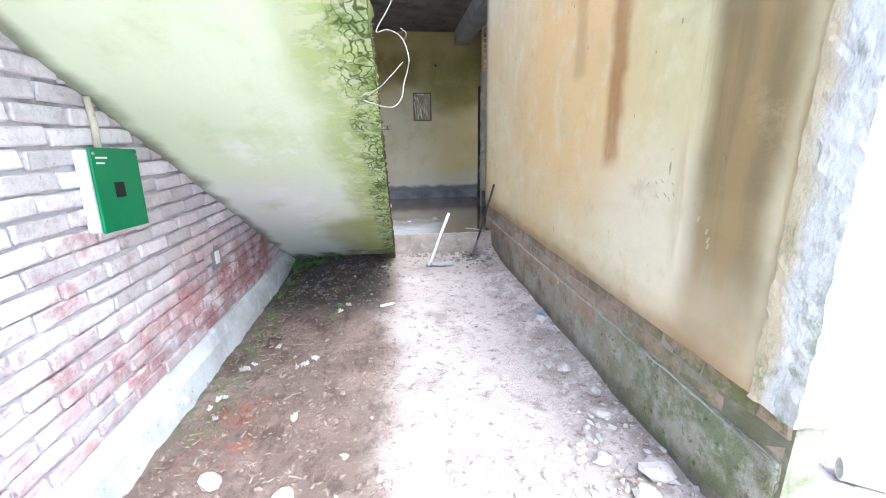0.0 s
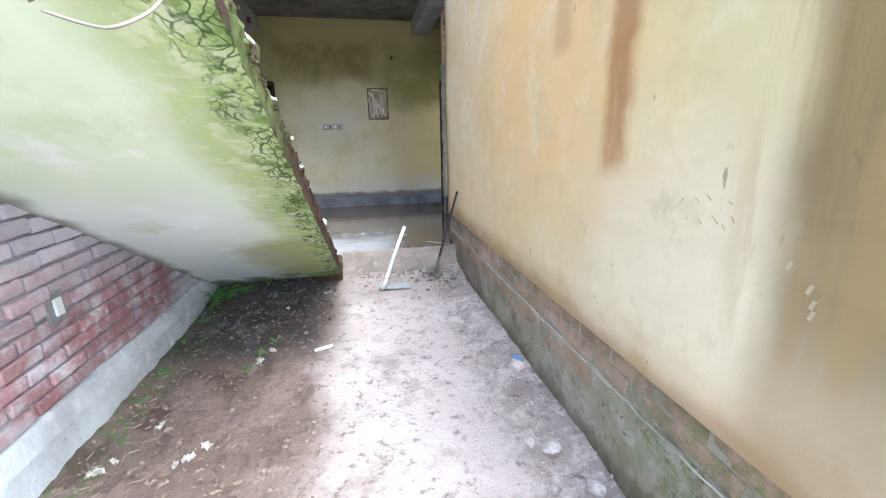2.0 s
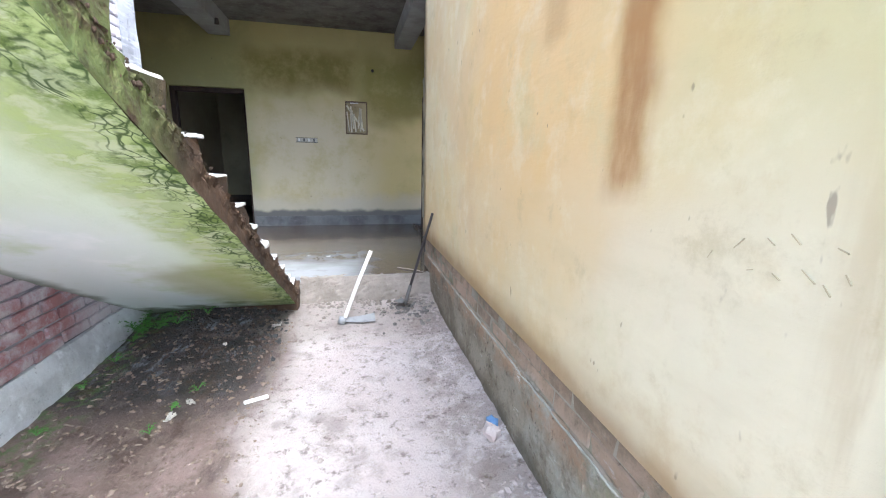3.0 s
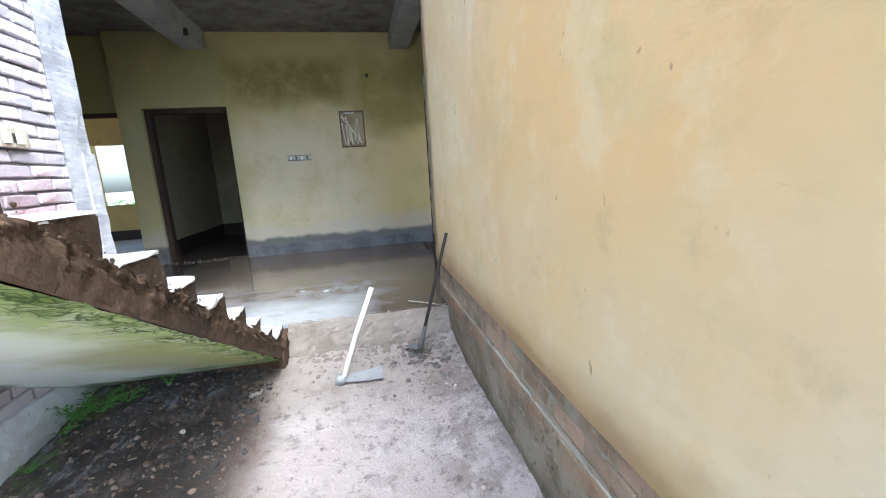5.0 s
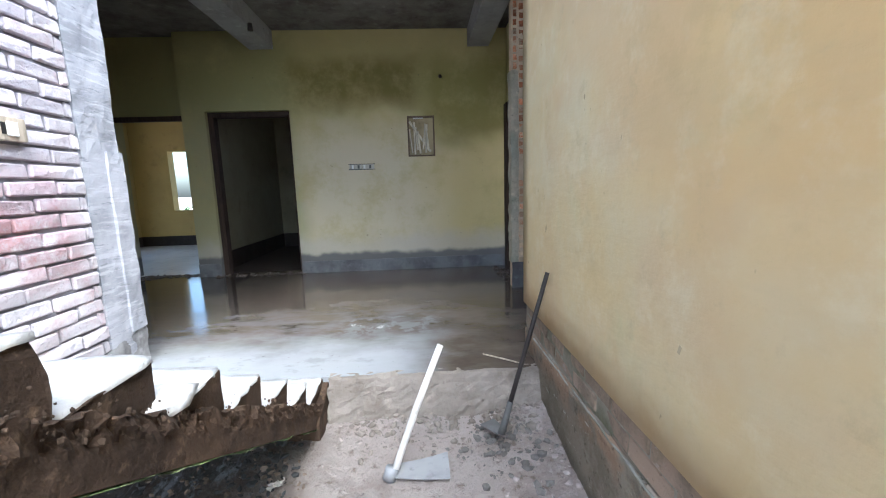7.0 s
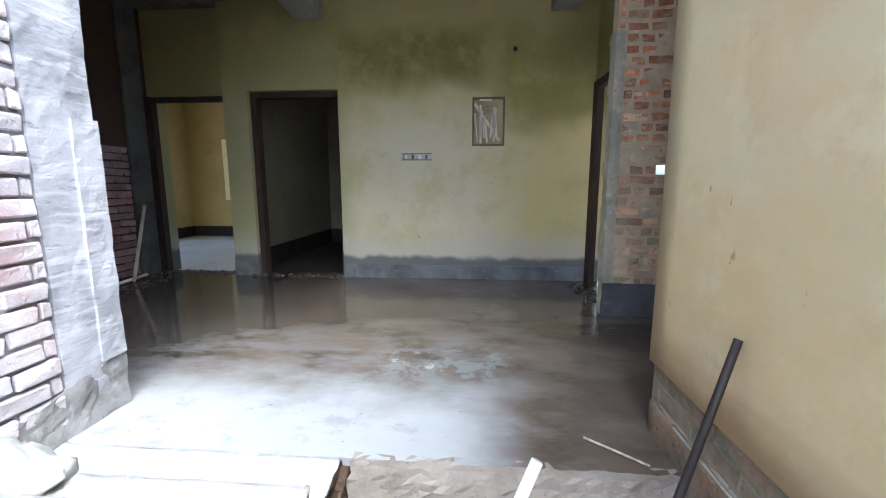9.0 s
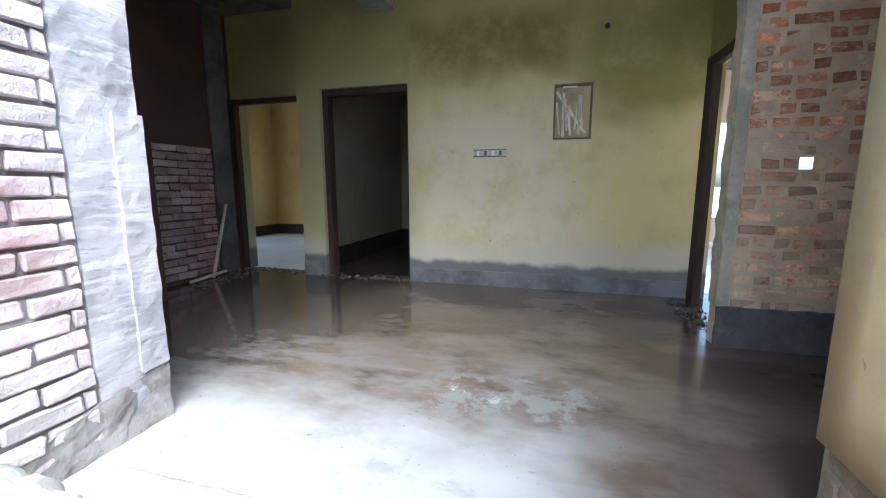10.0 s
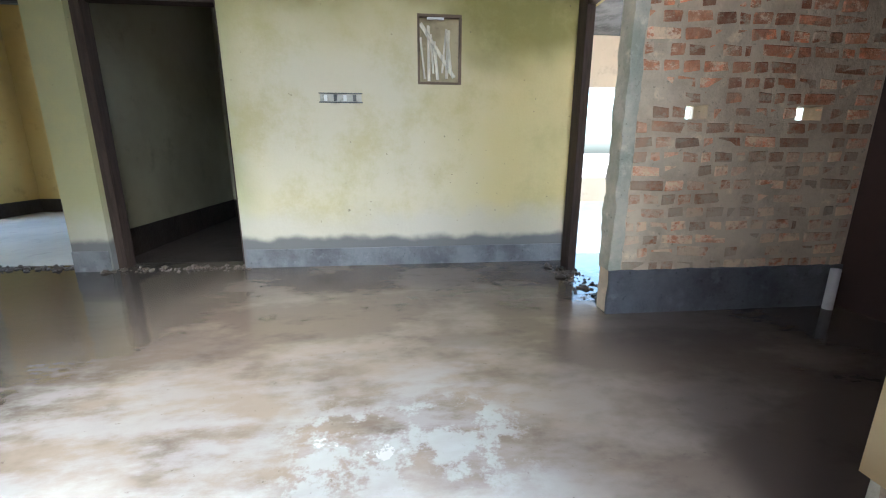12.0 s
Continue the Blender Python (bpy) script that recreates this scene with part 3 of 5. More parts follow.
ROOM_Y = 5.48                   # where the passage opens into the room
STEP_Y = 5.17                   # edge of the room's floor
FLOOR = 0.29
TOP = 3.32
FAR_Y = 8.295
SX = -0.08                      # open side of the stair
SLOPE = 0.55


def soffit_z(y):
    return 0.16 + (4.84 - y) * SLOPE


# ---- ground: one sheet, fine in the passage ----
def ground_z(x, y):
    z = 0.0
    inside = max(0.0, min(1.0, (y - 0.2) / 0.8)) * (1 if -1.4 < x < 1.4 else 0)
    mound = max(0.0, 1 - abs(x + 0.75) / 0.7) * max(0.0, min(1.0, (y - 3.4) / 1.2))
    z += 0.09 * mound * inside
    z += 0.07 * max(0.0, min(1.0, (y - 4.4) / 0.7)) * inside
    z += 0.05 * max(0.0, (x - 0.75) / 0.4) * inside * (1 if x < 1.3 else 0)
    heap = math.exp(-((x - 0.55) / 0.35) ** 2 - ((y - 1.35) / 0.3) ** 2)
    z += 0.05 * heap
    p = Vector((x, y, 0))
    near = 1.0 if abs(x) < 4 and -2 < y < 7 else 0.0
    lump = 1.0 if x < -0.1 else 0.55
    z += near * (0.020 * noise.noise(p * 2.3) + 0.014 * lump * noise.noise(p * 7) + 0.010 * lump * noise.noise(p * 19) + 0.005 * noise.noise(p * 45))
    return z


def graded(lo, hi, fine, far):
    out = list(np.arange(lo, hi + 1e-6, fine))
    d, a = fine, out[0]
    left = []
    while a > -far:
        d *= 1.35
        a -= d
        left.append(a)
    d, b = fine, out[-1]
    right = []
    while b < far:
        d *= 1.35
        b += d
        right.append(b)
    return left[::-1] + out + right


xs, ys = graded(-1.4, 1.3, 0.025, 400), graded(0.6, 5.3, 0.025, 400)
gverts = [(float(x), float(y), ground_z(float(x), float(y))) for y in ys for x in xs]
nx = len(xs)
gfaces = [(j * nx + i, j * nx + i + 1, (j + 1) * nx + i + 1, (j + 1) * nx + i) for j in range(len(ys) - 1) for i in range(nx - 1)]
gm = bpy.data.meshes.new("ground")
gm.from_pydata(gverts, [], gfaces)
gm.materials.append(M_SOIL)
for p in gm.polygons:
    p.use_smooth = True
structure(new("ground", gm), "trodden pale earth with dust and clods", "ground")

# ---- room floor, with its broken front edge ----
bm = block((-3.6, STEP_Y, -0.2), (3.1, FAR_Y + 0.22, FLOOR))
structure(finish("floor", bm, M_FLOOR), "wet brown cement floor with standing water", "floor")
bm = bmesh.new()
vs = box(bm, (SX + 0.01, STEP_Y - 0.04, -0.1), (RX + 0.05, STEP_Y + 0.03, FLOOR - 0.002))
for v in vs:
    if v.co.z < 0 and v.co.y < STEP_Y:
        v.co.y -= 0.13
roughen(bm, 0.014, 24, 0.028)
structure(finish("floor_edge", bm, M_STEP), "crumbling concrete edge of the raised floor", "floor edge")

# ---- ceiling and beams over the room ----
bm = block((-3.6, ROOM_Y - 0.02, TOP), (3.1, 8.6, TOP + 0.12))
structure(finish("ceiling", bm, M_CEIL), "grey bare concrete ceiling slab", "ceiling")
for x0, x1 in ((-1.53, -1.24), (1.15, 1.42)):
    bm = block((x0, ROOM_Y - 0.02, 3.1), (x1, FAR_Y - 0.002, TOP - 0.002))
    structure(finish("beam", bm, M_BEAM, bevel=0.008), "smooth grey concrete ceiling beam", "beam")

# ---- far wall with a doorway and a recess ----
DOOR = (-2.15, -1.115)
PANEL = (0.365, 0.70, 1.775, 2.272)
SWITCH = (-0.41, -0.088, 1.63, 1.688)
bm = cells("y", (FAR_Y, FAR_Y + 0.22), (-2.435, 1.64), (0.1, TOP), [(*DOOR, 0.1, 2.385), PANEL, SWITCH])
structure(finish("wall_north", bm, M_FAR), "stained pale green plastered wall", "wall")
bm = block((DOOR[1] + 0.02, FAR_Y - 0.014, FLOOR - 0.01), (1.63, FAR_Y - 0.001, 0.445))
roughen(bm, 0.003, 5, 0.06)
structure(finish("baseboard", bm, M_SKIRT), "dark damp cement skirting band", "skirting")
bm = block((-2.435, FAR_Y - 0.014, FLOOR - 0.01), (DOOR[0] - 0.01, FAR_Y - 0.001, 0.46))
roughen(bm, 0.003, 5, 0.06)
structure(finish("baseboard", bm, M_SKIRT), "dark damp cement skirting band", "skirting")

# door reveal in timber, opening into a dim room
d1 = structure(new("door_1"), "dark timber door frame without a leaf", "door frame")
for lo, hi, nm in (((DOOR[0], FAR_Y + 0.06, FLOOR), (DOOR[0] + 0.07, FAR_Y + 0.17, 2.38), "jamb"),
                   ((DOOR[1] - 0.035, FAR_Y + 0.06, FLOOR), (DOOR[1] - 0.001, FAR_Y + 0.17, 2.38), "jamb"),
                   ((DOOR[0] + 0.07, FAR_Y + 0.06, 2.32), (DOOR[1] - 0.035, FAR_Y + 0.17, 2.38), "head")):
    part(nm, block(lo, hi), M_WOOD_DARK, d1, bevel=0.004)
# Floor coloured near-black to carry the unlit look of the back room.
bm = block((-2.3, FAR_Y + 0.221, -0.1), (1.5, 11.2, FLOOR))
structure(finish("floor_back", bm, M_NEARBLACK), "cement floor of the back room, darkened for shade", "floor")
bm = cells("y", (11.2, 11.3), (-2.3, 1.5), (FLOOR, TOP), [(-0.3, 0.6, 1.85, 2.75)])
structure(finish("wall_back_room", bm, M_DIM), "dull plaster wall", "wall")
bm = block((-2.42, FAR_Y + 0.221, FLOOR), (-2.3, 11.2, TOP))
structure(finish("wall_between_rooms", bm, M_DIM), "dull plaster wall between rooms", "wall")
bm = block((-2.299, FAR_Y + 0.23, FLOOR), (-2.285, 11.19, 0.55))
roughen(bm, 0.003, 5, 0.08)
structure(finish("baseboard", bm, M_NEARBLACK), "black damp skirting band of the back room", "skirting")
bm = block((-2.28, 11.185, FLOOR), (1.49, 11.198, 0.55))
structure(finish("baseboard", bm, M_NEARBLACK), "black damp skirting band of the back room", "skirting")
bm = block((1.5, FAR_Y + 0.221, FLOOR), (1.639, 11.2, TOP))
structure(finish("wall_back_room", bm, M_DIM), "dull plaster wall", "wall")
bm = block((-5.7, 8.61, TOP), (6.0, 12.8, TOP + 0.12))
structure(finish("ceiling_back", bm, M_CEIL), "bare concrete ceiling slab", "ceiling")

# ---- left of the room: side wall, door to the bright ochre room ----
bm = cells("y", (8.46, 8.60), (-3.56, -2.437), (0.1, TOP), [(-3.36, -2.437, 0.1, 2.36)])
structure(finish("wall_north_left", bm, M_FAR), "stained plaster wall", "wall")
d2 = structure(new("door_2"), "dark timber door frame without a leaf", "door frame")
part("jamb", block((-3.45, 8.37, FLOOR), (-3.355, 8.459, 2.36)), M_WOOD_DARK, d2, bevel=0.004)
part("head", block((-3.354, 8.40, 2.30), (-2.438, 8.459, 2.36)), M_WOOD_DARK, d2, bevel=0.004)
bm = block((-5.7, FAR_Y + 0.2205, -0.1), (-2.421, 12.0, FLOOR))
structure(finish("floor_left", bm, M_WETGLARE), "wet floor of the ochre room, paled for window glare", "floor")
bm = cells("y", (12.0, 12.2), (-5.8, -2.3), (FLOOR, TOP), [(-4.85, -3.75, 1.05, 2.30)])
structure(finish("wall_ochre_room", bm, M_YELLOW), "ochre painted wall with a window opening", "wall")
# Unseen opening added here to let more daylight into the ochre room.
bm = cells("x", (-5.8, -5.6), (8.6, 12.0), (FLOOR, TOP), [(8.72, 10.7, 0.45, 3.0)])
structure(finish("wall_ochre_room", bm, M_YELLOW), "ochre painted wall", "wall")
bm = block((-5.6, 11.985, FLOOR), (-2.425, 11.998, 0.5))
structure(finish("baseboard", bm, M_NEARBLACK), "dark cement skirting band", "skirting")
bm = block((-5.598, 8.61, FLOOR), (-5.585, 11.985, 0.5))
structure(finish("baseboard", bm, M_NEARBLACK), "dark cement skirting band", "skirting")
bm = block((-5.8, 8.44, FLOOR), (-3.57, 8.6, TOP))
structure(finish("wall_ochre_room", bm, M_YELLOW), "ochre painted wall", "wall")

# ---- right of the room: doorway to a daylit room, brick partition ----
bm = cells("x", (1.64, 1.77), (7.18, FAR_Y + 0.22), (0.1, TOP), [(7.181, FAR_Y - 0.005, 0.1, 2.36)])
structure(finish("wall_east", bm, M_FAR), "stained plaster wall with a doorway", "wall")
d3 = structure(new("door_3"), "dark timber door frame without a leaf", "door frame")
part("jamb", block((1.57, 7.97, FLOOR), (1.635, 8.12, 2.36)), M_WOOD_DARK, d3, bevel=0.004)
part("head", block((1.58, 7.19, 2.28), (1.635, 7.97, 2.36)), M_WOOD_DARK, d3, bevel=0.004)
bm = block((1.641, 7.181, -0.1), (6.0, 12.6, FLOOR - 0.003))
structure(finish("floor_right", bm, M_WETGLARE), "wet cement floor of the daylit room", "floor")
bm = cells("y", (12.6, 12.8), (1.64, 6.2), (FLOOR, TOP), [(2.3, 5.95, 0.75, 2.44)])
structure(finish("wall_daylit_room", bm, M_PALEROOM), "ochre painted wall with a window opening", "wall")
bm = cells("x", (6.0, 6.2), (7.06, 12.6), (FLOOR, TOP), [(8.0, 12.0, 0.9, 2.6)])
structure(finish("wall_daylit_room", bm, M_PALEROOM), "ochre painted wall", "wall")
bm = block((3.11, 7.06, TOP), (6.0, 8.6, TOP + 0.12))
structure(finish("ceiling_right", bm, M_CEIL), "bare concrete ceiling slab", "ceiling")

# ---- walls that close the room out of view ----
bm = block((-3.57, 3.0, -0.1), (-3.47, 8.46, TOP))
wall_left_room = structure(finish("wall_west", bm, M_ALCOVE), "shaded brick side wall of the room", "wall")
bm = block((-3.47, ROOM_Y - 0.16, FLOOR), (LX - 0.13, ROOM_Y, TOP))
structure(finish("wall_south_left", bm, M_FAR), "plaster wall", "wall")
# Alcove walls get their shade from the dark plaster colour.
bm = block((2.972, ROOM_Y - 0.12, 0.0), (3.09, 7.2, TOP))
structure(finish("wall_alcove", bm, M_ALCOVE), "plaster wall of the alcove, darkened for shade", "wall")
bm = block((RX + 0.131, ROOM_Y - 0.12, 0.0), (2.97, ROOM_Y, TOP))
structure(finish("wall_alcove", bm, M_ALCOVE), "plaster wall of the alcove, darkened for shade", "wall")

# ---- right wall of the passage: plaster over a bare brick base ----
bm = block((RX, 1.24, 0.60), (RX + 0.13, ROOM_Y, TOP))
roughen(bm, 0.004, 2, 0.12)
wall_right = structure(finish("wall_passage", bm, M_RIGHT, smooth=True), "ochre limewashed wall with brown water stains", "wall")
bm = block((RX + 0.02, 1.1, -0.1), (RX + 0.13, ROOM_Y - 0.01, 0.599))
wall_base = structure(finish("wall_base", bm, M_RENDER), "bare mossy brick base of the plastered wall", "wall base")
bm = block((RX + 0.005, 1.12, -0.1), (RX + 0.06, ROOM_Y - 0.02, 0.43))
roughen(bm, 0.006, 13, 0.03)
structure(finish("render_skin", bm, M_SKIN, smooth=True), "grey-green mossy cement smeared over the brick base", "render")
bm = bmesh.new()
tube(bm, [(RX + 0.006 + 0.006 * noise.noise(Vector((k * 0.9, 1, 0))), 1.15 + k * 0.045, 0.428 + 0.009 * noise.noise(Vector((k * 0.4, 7, 0)))) for k in range(92)], 0.0045, 6)
structure(finish("mortar_ridge", bm, M_RIDGE), "pale mortar ridge along the brick base", "mortar ridge")
bm = block((RX - 0.014, 1.08, 0.6), (RX + 0.14, 1.245, TOP))
roughen(bm, 0.007, 20, 0.025)
structure(finish("pillar", bm, M_PALECEM), "rough grey cement corner pillar", "pillar")

# ---- left wall of the passage ----
# Unseen height up to 6.4 is added to keep sky off the right wall.
bm = block((LX - 0.13, -0.6, -0.1), (LX - 0.008, 5.22, 6.4))
wall_left = structure(finish("wall_stair", bm, M_PALEMORTAR), "red brick wall with white efflorescence", "wall")
bm = block((LX - 0.13, 5.22, -0.1), (LX + 0.006, 5.5, 6.4))
roughen(bm, 0.007, 7, 0.04)
structure(finish("pillar", bm, M_COLUMN), "grey cement-rendered column beside the room", "pillar")
bm = block((LX - 0.02, 5.385, 0.55), (LX + 0.020, 5.508, 1.62))
roughen(bm, 0.007, 9, 0.03)
structure(finish("pillar_coat", bm, M_COLUMN), "second uneven coat of cement on the column", "pillar coat")
bm = block((LX - 0.02, 4.95, FLOOR - 0.05), (LX + 0.016, 5.503, 0.56))
for v in bm.verts:
    if v.co.z > 0.4:
        v.co.z -= 0.12 * (5.5 - v.co.y) / 0.5
        v.co.x -= 0.006
roughen(bm, 0.012, 9, 0.03)
structure(finish("pillar_base", bm, M_MORTAR), "crumbly dark grey render at the column's foot", "pillar base")
bm = bmesh.new()
n = 60
prof = [(LX - 0.01, 0.25), (LX + 0.012, 0.245), (LX + 0.045, 0.15), (LX + 0.06, -0.1), (LX - 0.01, -0.1)]
rows_v = []
for i in range(n + 1):
    y = -0.6 + 5.6 * i / n
    rows_v.append([bm.verts.new((x + 0.010 * noise.noise(Vector((y * 4, k, 0))), y, z + 0.012 * noise.noise(Vector((y * 3, k * 3, 5))))) for k, (x, z) in enumerate(prof)])
for a, b in zip(rows_v, rows_v[1:]):
    for k in range(len(prof)):
        bm.faces.new((a[k], b[k], b[(k + 1) % len(prof)], a[(k + 1) % len(prof)]))
bm.faces.new(rows_v[0])
bm.faces.new(rows_v[-1])
structure(finish("cement_plinth", bm, M_PLINTH), "grey cement plinth band along the brick wall", "plinth")

# ---- stair ----
stair = thing("staircase", "bare concrete stair with crumbling steps and mossy underside", "staircase")
TREAD, RISE = 0.263, 0.15
bm = bmesh.new()
y0, y1 = 5.10, 0.55
seg = 90
side = []
for i in range(seg + 1):
    y = y0 + (y1 - y0) * i / seg
    zs = max(soffit_z(y), 0.0)
    zt = soffit_z(y) + 0.13
    row = []
    for j in range(25):
        x = LX + 0.004 + (SX - 0.003 - LX - 0.004) * j / 24
        q = Vector((x * 5, y * 5, 0))
        dz = 0.006 * noise.noise(q) + (0.010 * noise.noise(q * 4) if x > -0.45 else 0)
        row.append(bm.verts.new((x + (0.010 * noise.noise(q * 3) if j == 24 else 0), y, zs + dz)))
    side.append(row)
for a, b in zip(side, side[1:]):
    for j in range(24):
        bm.faces.new((a[j], a[j + 1], b[j + 1], b[j]))
part("underside", bm, M_SOFFIT, stair, "pale plaster underside with green moss", smooth=True)
# the slab's bare edge and body
bm = bmesh.new()
side = []
for i in range(seg * 5 + 1):
    y = y0 + (y1 - y0) * i / (seg * 5)
    row = []
    for k in range(10):
        f = k / 9
        z = max(soffit_z(y), 0.0) * (1 - f) + (soffit_z(y) + 0.15) * f + 0.003
        q = Vector((y * 9, z * 9, 3))
        row.append(bm.verts.new((SX - 0.006 + (0.010 * noise.noise(q) if k else 0.0) + (0.018 if k > 4 else 0.005 if k else 0.0) * noise.noise(q * 3.1) + (0.012 * noise.noise(q * 6) if k > 4 else 0), y, z + (0.022 * noise.noise(q * 2.6) - 0.01 if k == 9 else 0))))
    row.append(bm.verts.new((LX + 0.002, y, soffit_z(y) + 0.15)))
    side.append(row)
for a, b in zip(side, side[1:]):
    for k in range(10):
        bm.faces.new((a[k], a[k + 1], b[k + 1], b[k]))
part("slab_edge", bm, M_STAIR, stair, "crumbling brown concrete edge")
for k in range(-1, 17):
    yn, zn = (4.87 - TREAD * k, 0.395 + RISE * k) if k >= 0 else (STEP_Y - 0.002, FLOOR - 0.012)
    bm = bmesh.new()
    pr = [(yn, zn), (yn - TREAD - 0.01, zn), (yn - TREAD - 0.01, zn - 0.02), (yn, zn - RISE - 0.02)]
    nn = 24
    rr = []
    for i in range(nn + 1):
        x = LX + 0.003 + (SX - 0.035 - LX) * i / nn
        edge = 1.3 if i > nn - 4 else 0.3
        row = []
        for a, (py, pz) in enumerate(pr):
            for s in range(5):
                qy, qz = pr[(a + 1) % 4]
                f = s / 5
                yy, zz = py * (1 - f) + qy * f, pz * (1 - f) + qz * f
                nv = noise.noise_vector(Vector((x * 8, yy * 8, zz * 8))) * 0.012 * edge
                row.append(bm.verts.new((x + nv.x, yy + nv.y, zz + nv.z * 0.8)))
        rr.append(row)
    m = len(rr[0])
    for a, b in zip(rr, rr[1:]):
        for j in range(m):
            bm.faces.new((a[j], a[(j + 1) % m], b[(j + 1) % m], b[j]))
    bm.faces.new(rr[0])
    bm.faces.new(rr[-1])
    st = part("step", bm, M_STAIR, stair)
    bm = bmesh.new()
    nu, nv_ = 22, 7
    vs = []
    for lay_ in (0.0, 0.014):
        for i in range(nu + 1):
            for j in range(nv_ + 1):
                x, y = LX + 0.004 + (SX - 0.03 - LX) * i / nu, yn + 0.004 - (TREAD + (0.05 if k < 0 else -0.004)) * j / nv_
                q = Vector((x * 7, y * 7, k))
                ragged = 0.02 * noise.noise(q * 1.7) if i == nu or j == 0 else 0.0
                vs.append(bm.verts.new((x - abs(ragged) * (i == nu), y + ragged * 0.4 * (j == 0), zn - 0.003 + lay_ + 0.006 * noise.noise(q) + 0.004 * noise.noise(q * 4))))
    top = (nu + 1) * (nv_ + 1)
    idx = lambda l, i, j: vs[l * top + i * (nv_ + 1) + j]
    for i in range(nu):
        for j in range(nv_):
            bm.faces.new((idx(1, i, j), idx(1, i + 1, j), idx(1, i + 1, j + 1), idx(1, i, j + 1)))
        for j in (0, nv_):
            bm.faces.new((idx(0, i, j), idx(0, i + 1, j), idx(1, i + 1, j), idx(1, i, j)))
    for j in range(nv_):
        for i in (0, nu):
            bm.faces.new((idx(0, i, j), idx(0, i, j + 1), idx(1, i, j + 1), idx(1, i, j)))
    part("tread", bm, M_TREAD, st, "tread surface paled for daylight", smooth=True)

bm = block((-0.6, 4.90, -0.08), (SX + 0.004, STEP_Y - 0.006, 0.265))
for v in bm.verts:
    if v.co.y < 4.95 and v.co.z > 0.1:
        v.co.z = 0.15
roughen(bm, 0.010, 16, 0.03)
part("foot", bm, M_STAIR, stair, "dark broken foot of the stair")

# ---- brick partition on the right of the room, with two putlog holes ----
HOLES = ((1.785, 1.915, 1.425, 1.503), (2.455, 2.62, 1.425, 1.503))
bm = cells("y", (7.062, 7.18), (1.437, 2.971), (0.0, TOP), list(HOLES))
wall_part = structure(finish("wall_partition", bm, M_TANMORTAR), "unplastered brown brick partition with smeared mortar", "wall")
bm = block((1.432, 7.04, FLOOR - 0.01), (2.968, 7.061, 0.56))
roughen(bm, 0.006, 9, 0.03)
structure(finish("baseboard", bm, M_SKIRT), "dark damp cement skirting band", "skirting")
bm = block((1.425, 7.048, 0.561), (1.50, 7.18, 2.475))
roughen(bm, 0.010, 9, 0.03)
M_SMEAR = make_cement("greenish_render", (0.62, 0.56, 0.43), (0.38, 0.38, 0.29))
structure(finish("wall_edge", bm, M_SMEAR), "greenish cement-rendered edge of the partition", "wall edge")
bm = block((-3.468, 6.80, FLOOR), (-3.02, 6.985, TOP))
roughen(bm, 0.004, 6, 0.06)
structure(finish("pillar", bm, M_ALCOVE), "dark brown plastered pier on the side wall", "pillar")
# ---- shaded column on the west side of the room ----
bm = block((-3.468, 8.10, FLOOR), (-3.44, 8.37, TOP))
roughen(bm, 0.004, 6, 0.06)
structure(finish("pillar", bm, M_DARKCEM), "dark cement column beside the doorway", "pillar")


# ---- electrical fittings ----
def meter_box():
    """The green-fronted box on the stair wall: origin at its back, mid-height; it faces +x."""
    ob = thing("meter_box", "green enamelled meter box with white sides on the brick wall", "meter box", at=(LX + 0.004, 2.14, 1.262))
    part("body", block((0, -0.155, -0.17), (0.045, 0.155, 0.17)), M_WHITE, ob, "white box body", bevel=0.006)
    cov = part("cover", block((0.046, -0.142, -0.175), (0.060, 0.162, 0.18)), M_GREEN, ob, "glossy green cover", bevel=0.006)
    part("window", block((0.0605, -0.035, -0.03), (0.064, 0.025, 0.035)), M_BLACK, cov, "small black opening")
    for s in (-0.13, 0.145):
        bm = bmesh.new()
        tube(bm, [(0.0605, s, 0.155), (0.065, s, 0.155)], 0.006, 10)
        part("screw", bm, M_STEEL, cov)
    bm = bmesh.new()
    for k, w in enumerate((0.07, 0.05)):
        box(bm, (0.0605, -0.12, 0.135 - k * 0.022), (0.0612, -0.12 + w, 0.142 - k * 0.022))
    part("marking", bm, M_WHITE, cov, "faded white marking")
    ob.rotation_euler = (radians(-3), 0, 0)
    bm = bmesh.new()
    tube(bm, [(LX + 0.03, 2.11, 1.43), (LX + 0.03, 2.12, 1.55), (LX + 0.025, 2.12, 1.65)], 0.014, 8)
    tagged(finish("conduit", bm, M_SMEAR, smooth=True), "dusty grey conduit rising from the meter box", "conduit")


def wall_plate(y, z, w, h):
    ob = thing("socket_plate", "broken white socket plate on the brick wall", "socket", at=(LX + 0.012, y, z))
    part("plate", block((0.008, -w / 2, -h / 2), (0.020, w / 2, h / 2)), M_WHITE, ob, bevel=0.003)
    bm = bmesh.new()
    box(bm, (-0.02, -w * 1.15, -h * 0.95), (0.006, w * 1.1, h * 0.9))
    roughen(bm, 0.009, 14, 0.02)
    part("mortar_patch", bm, M_MORTAR, ob, "grey mortar patch round the plate")


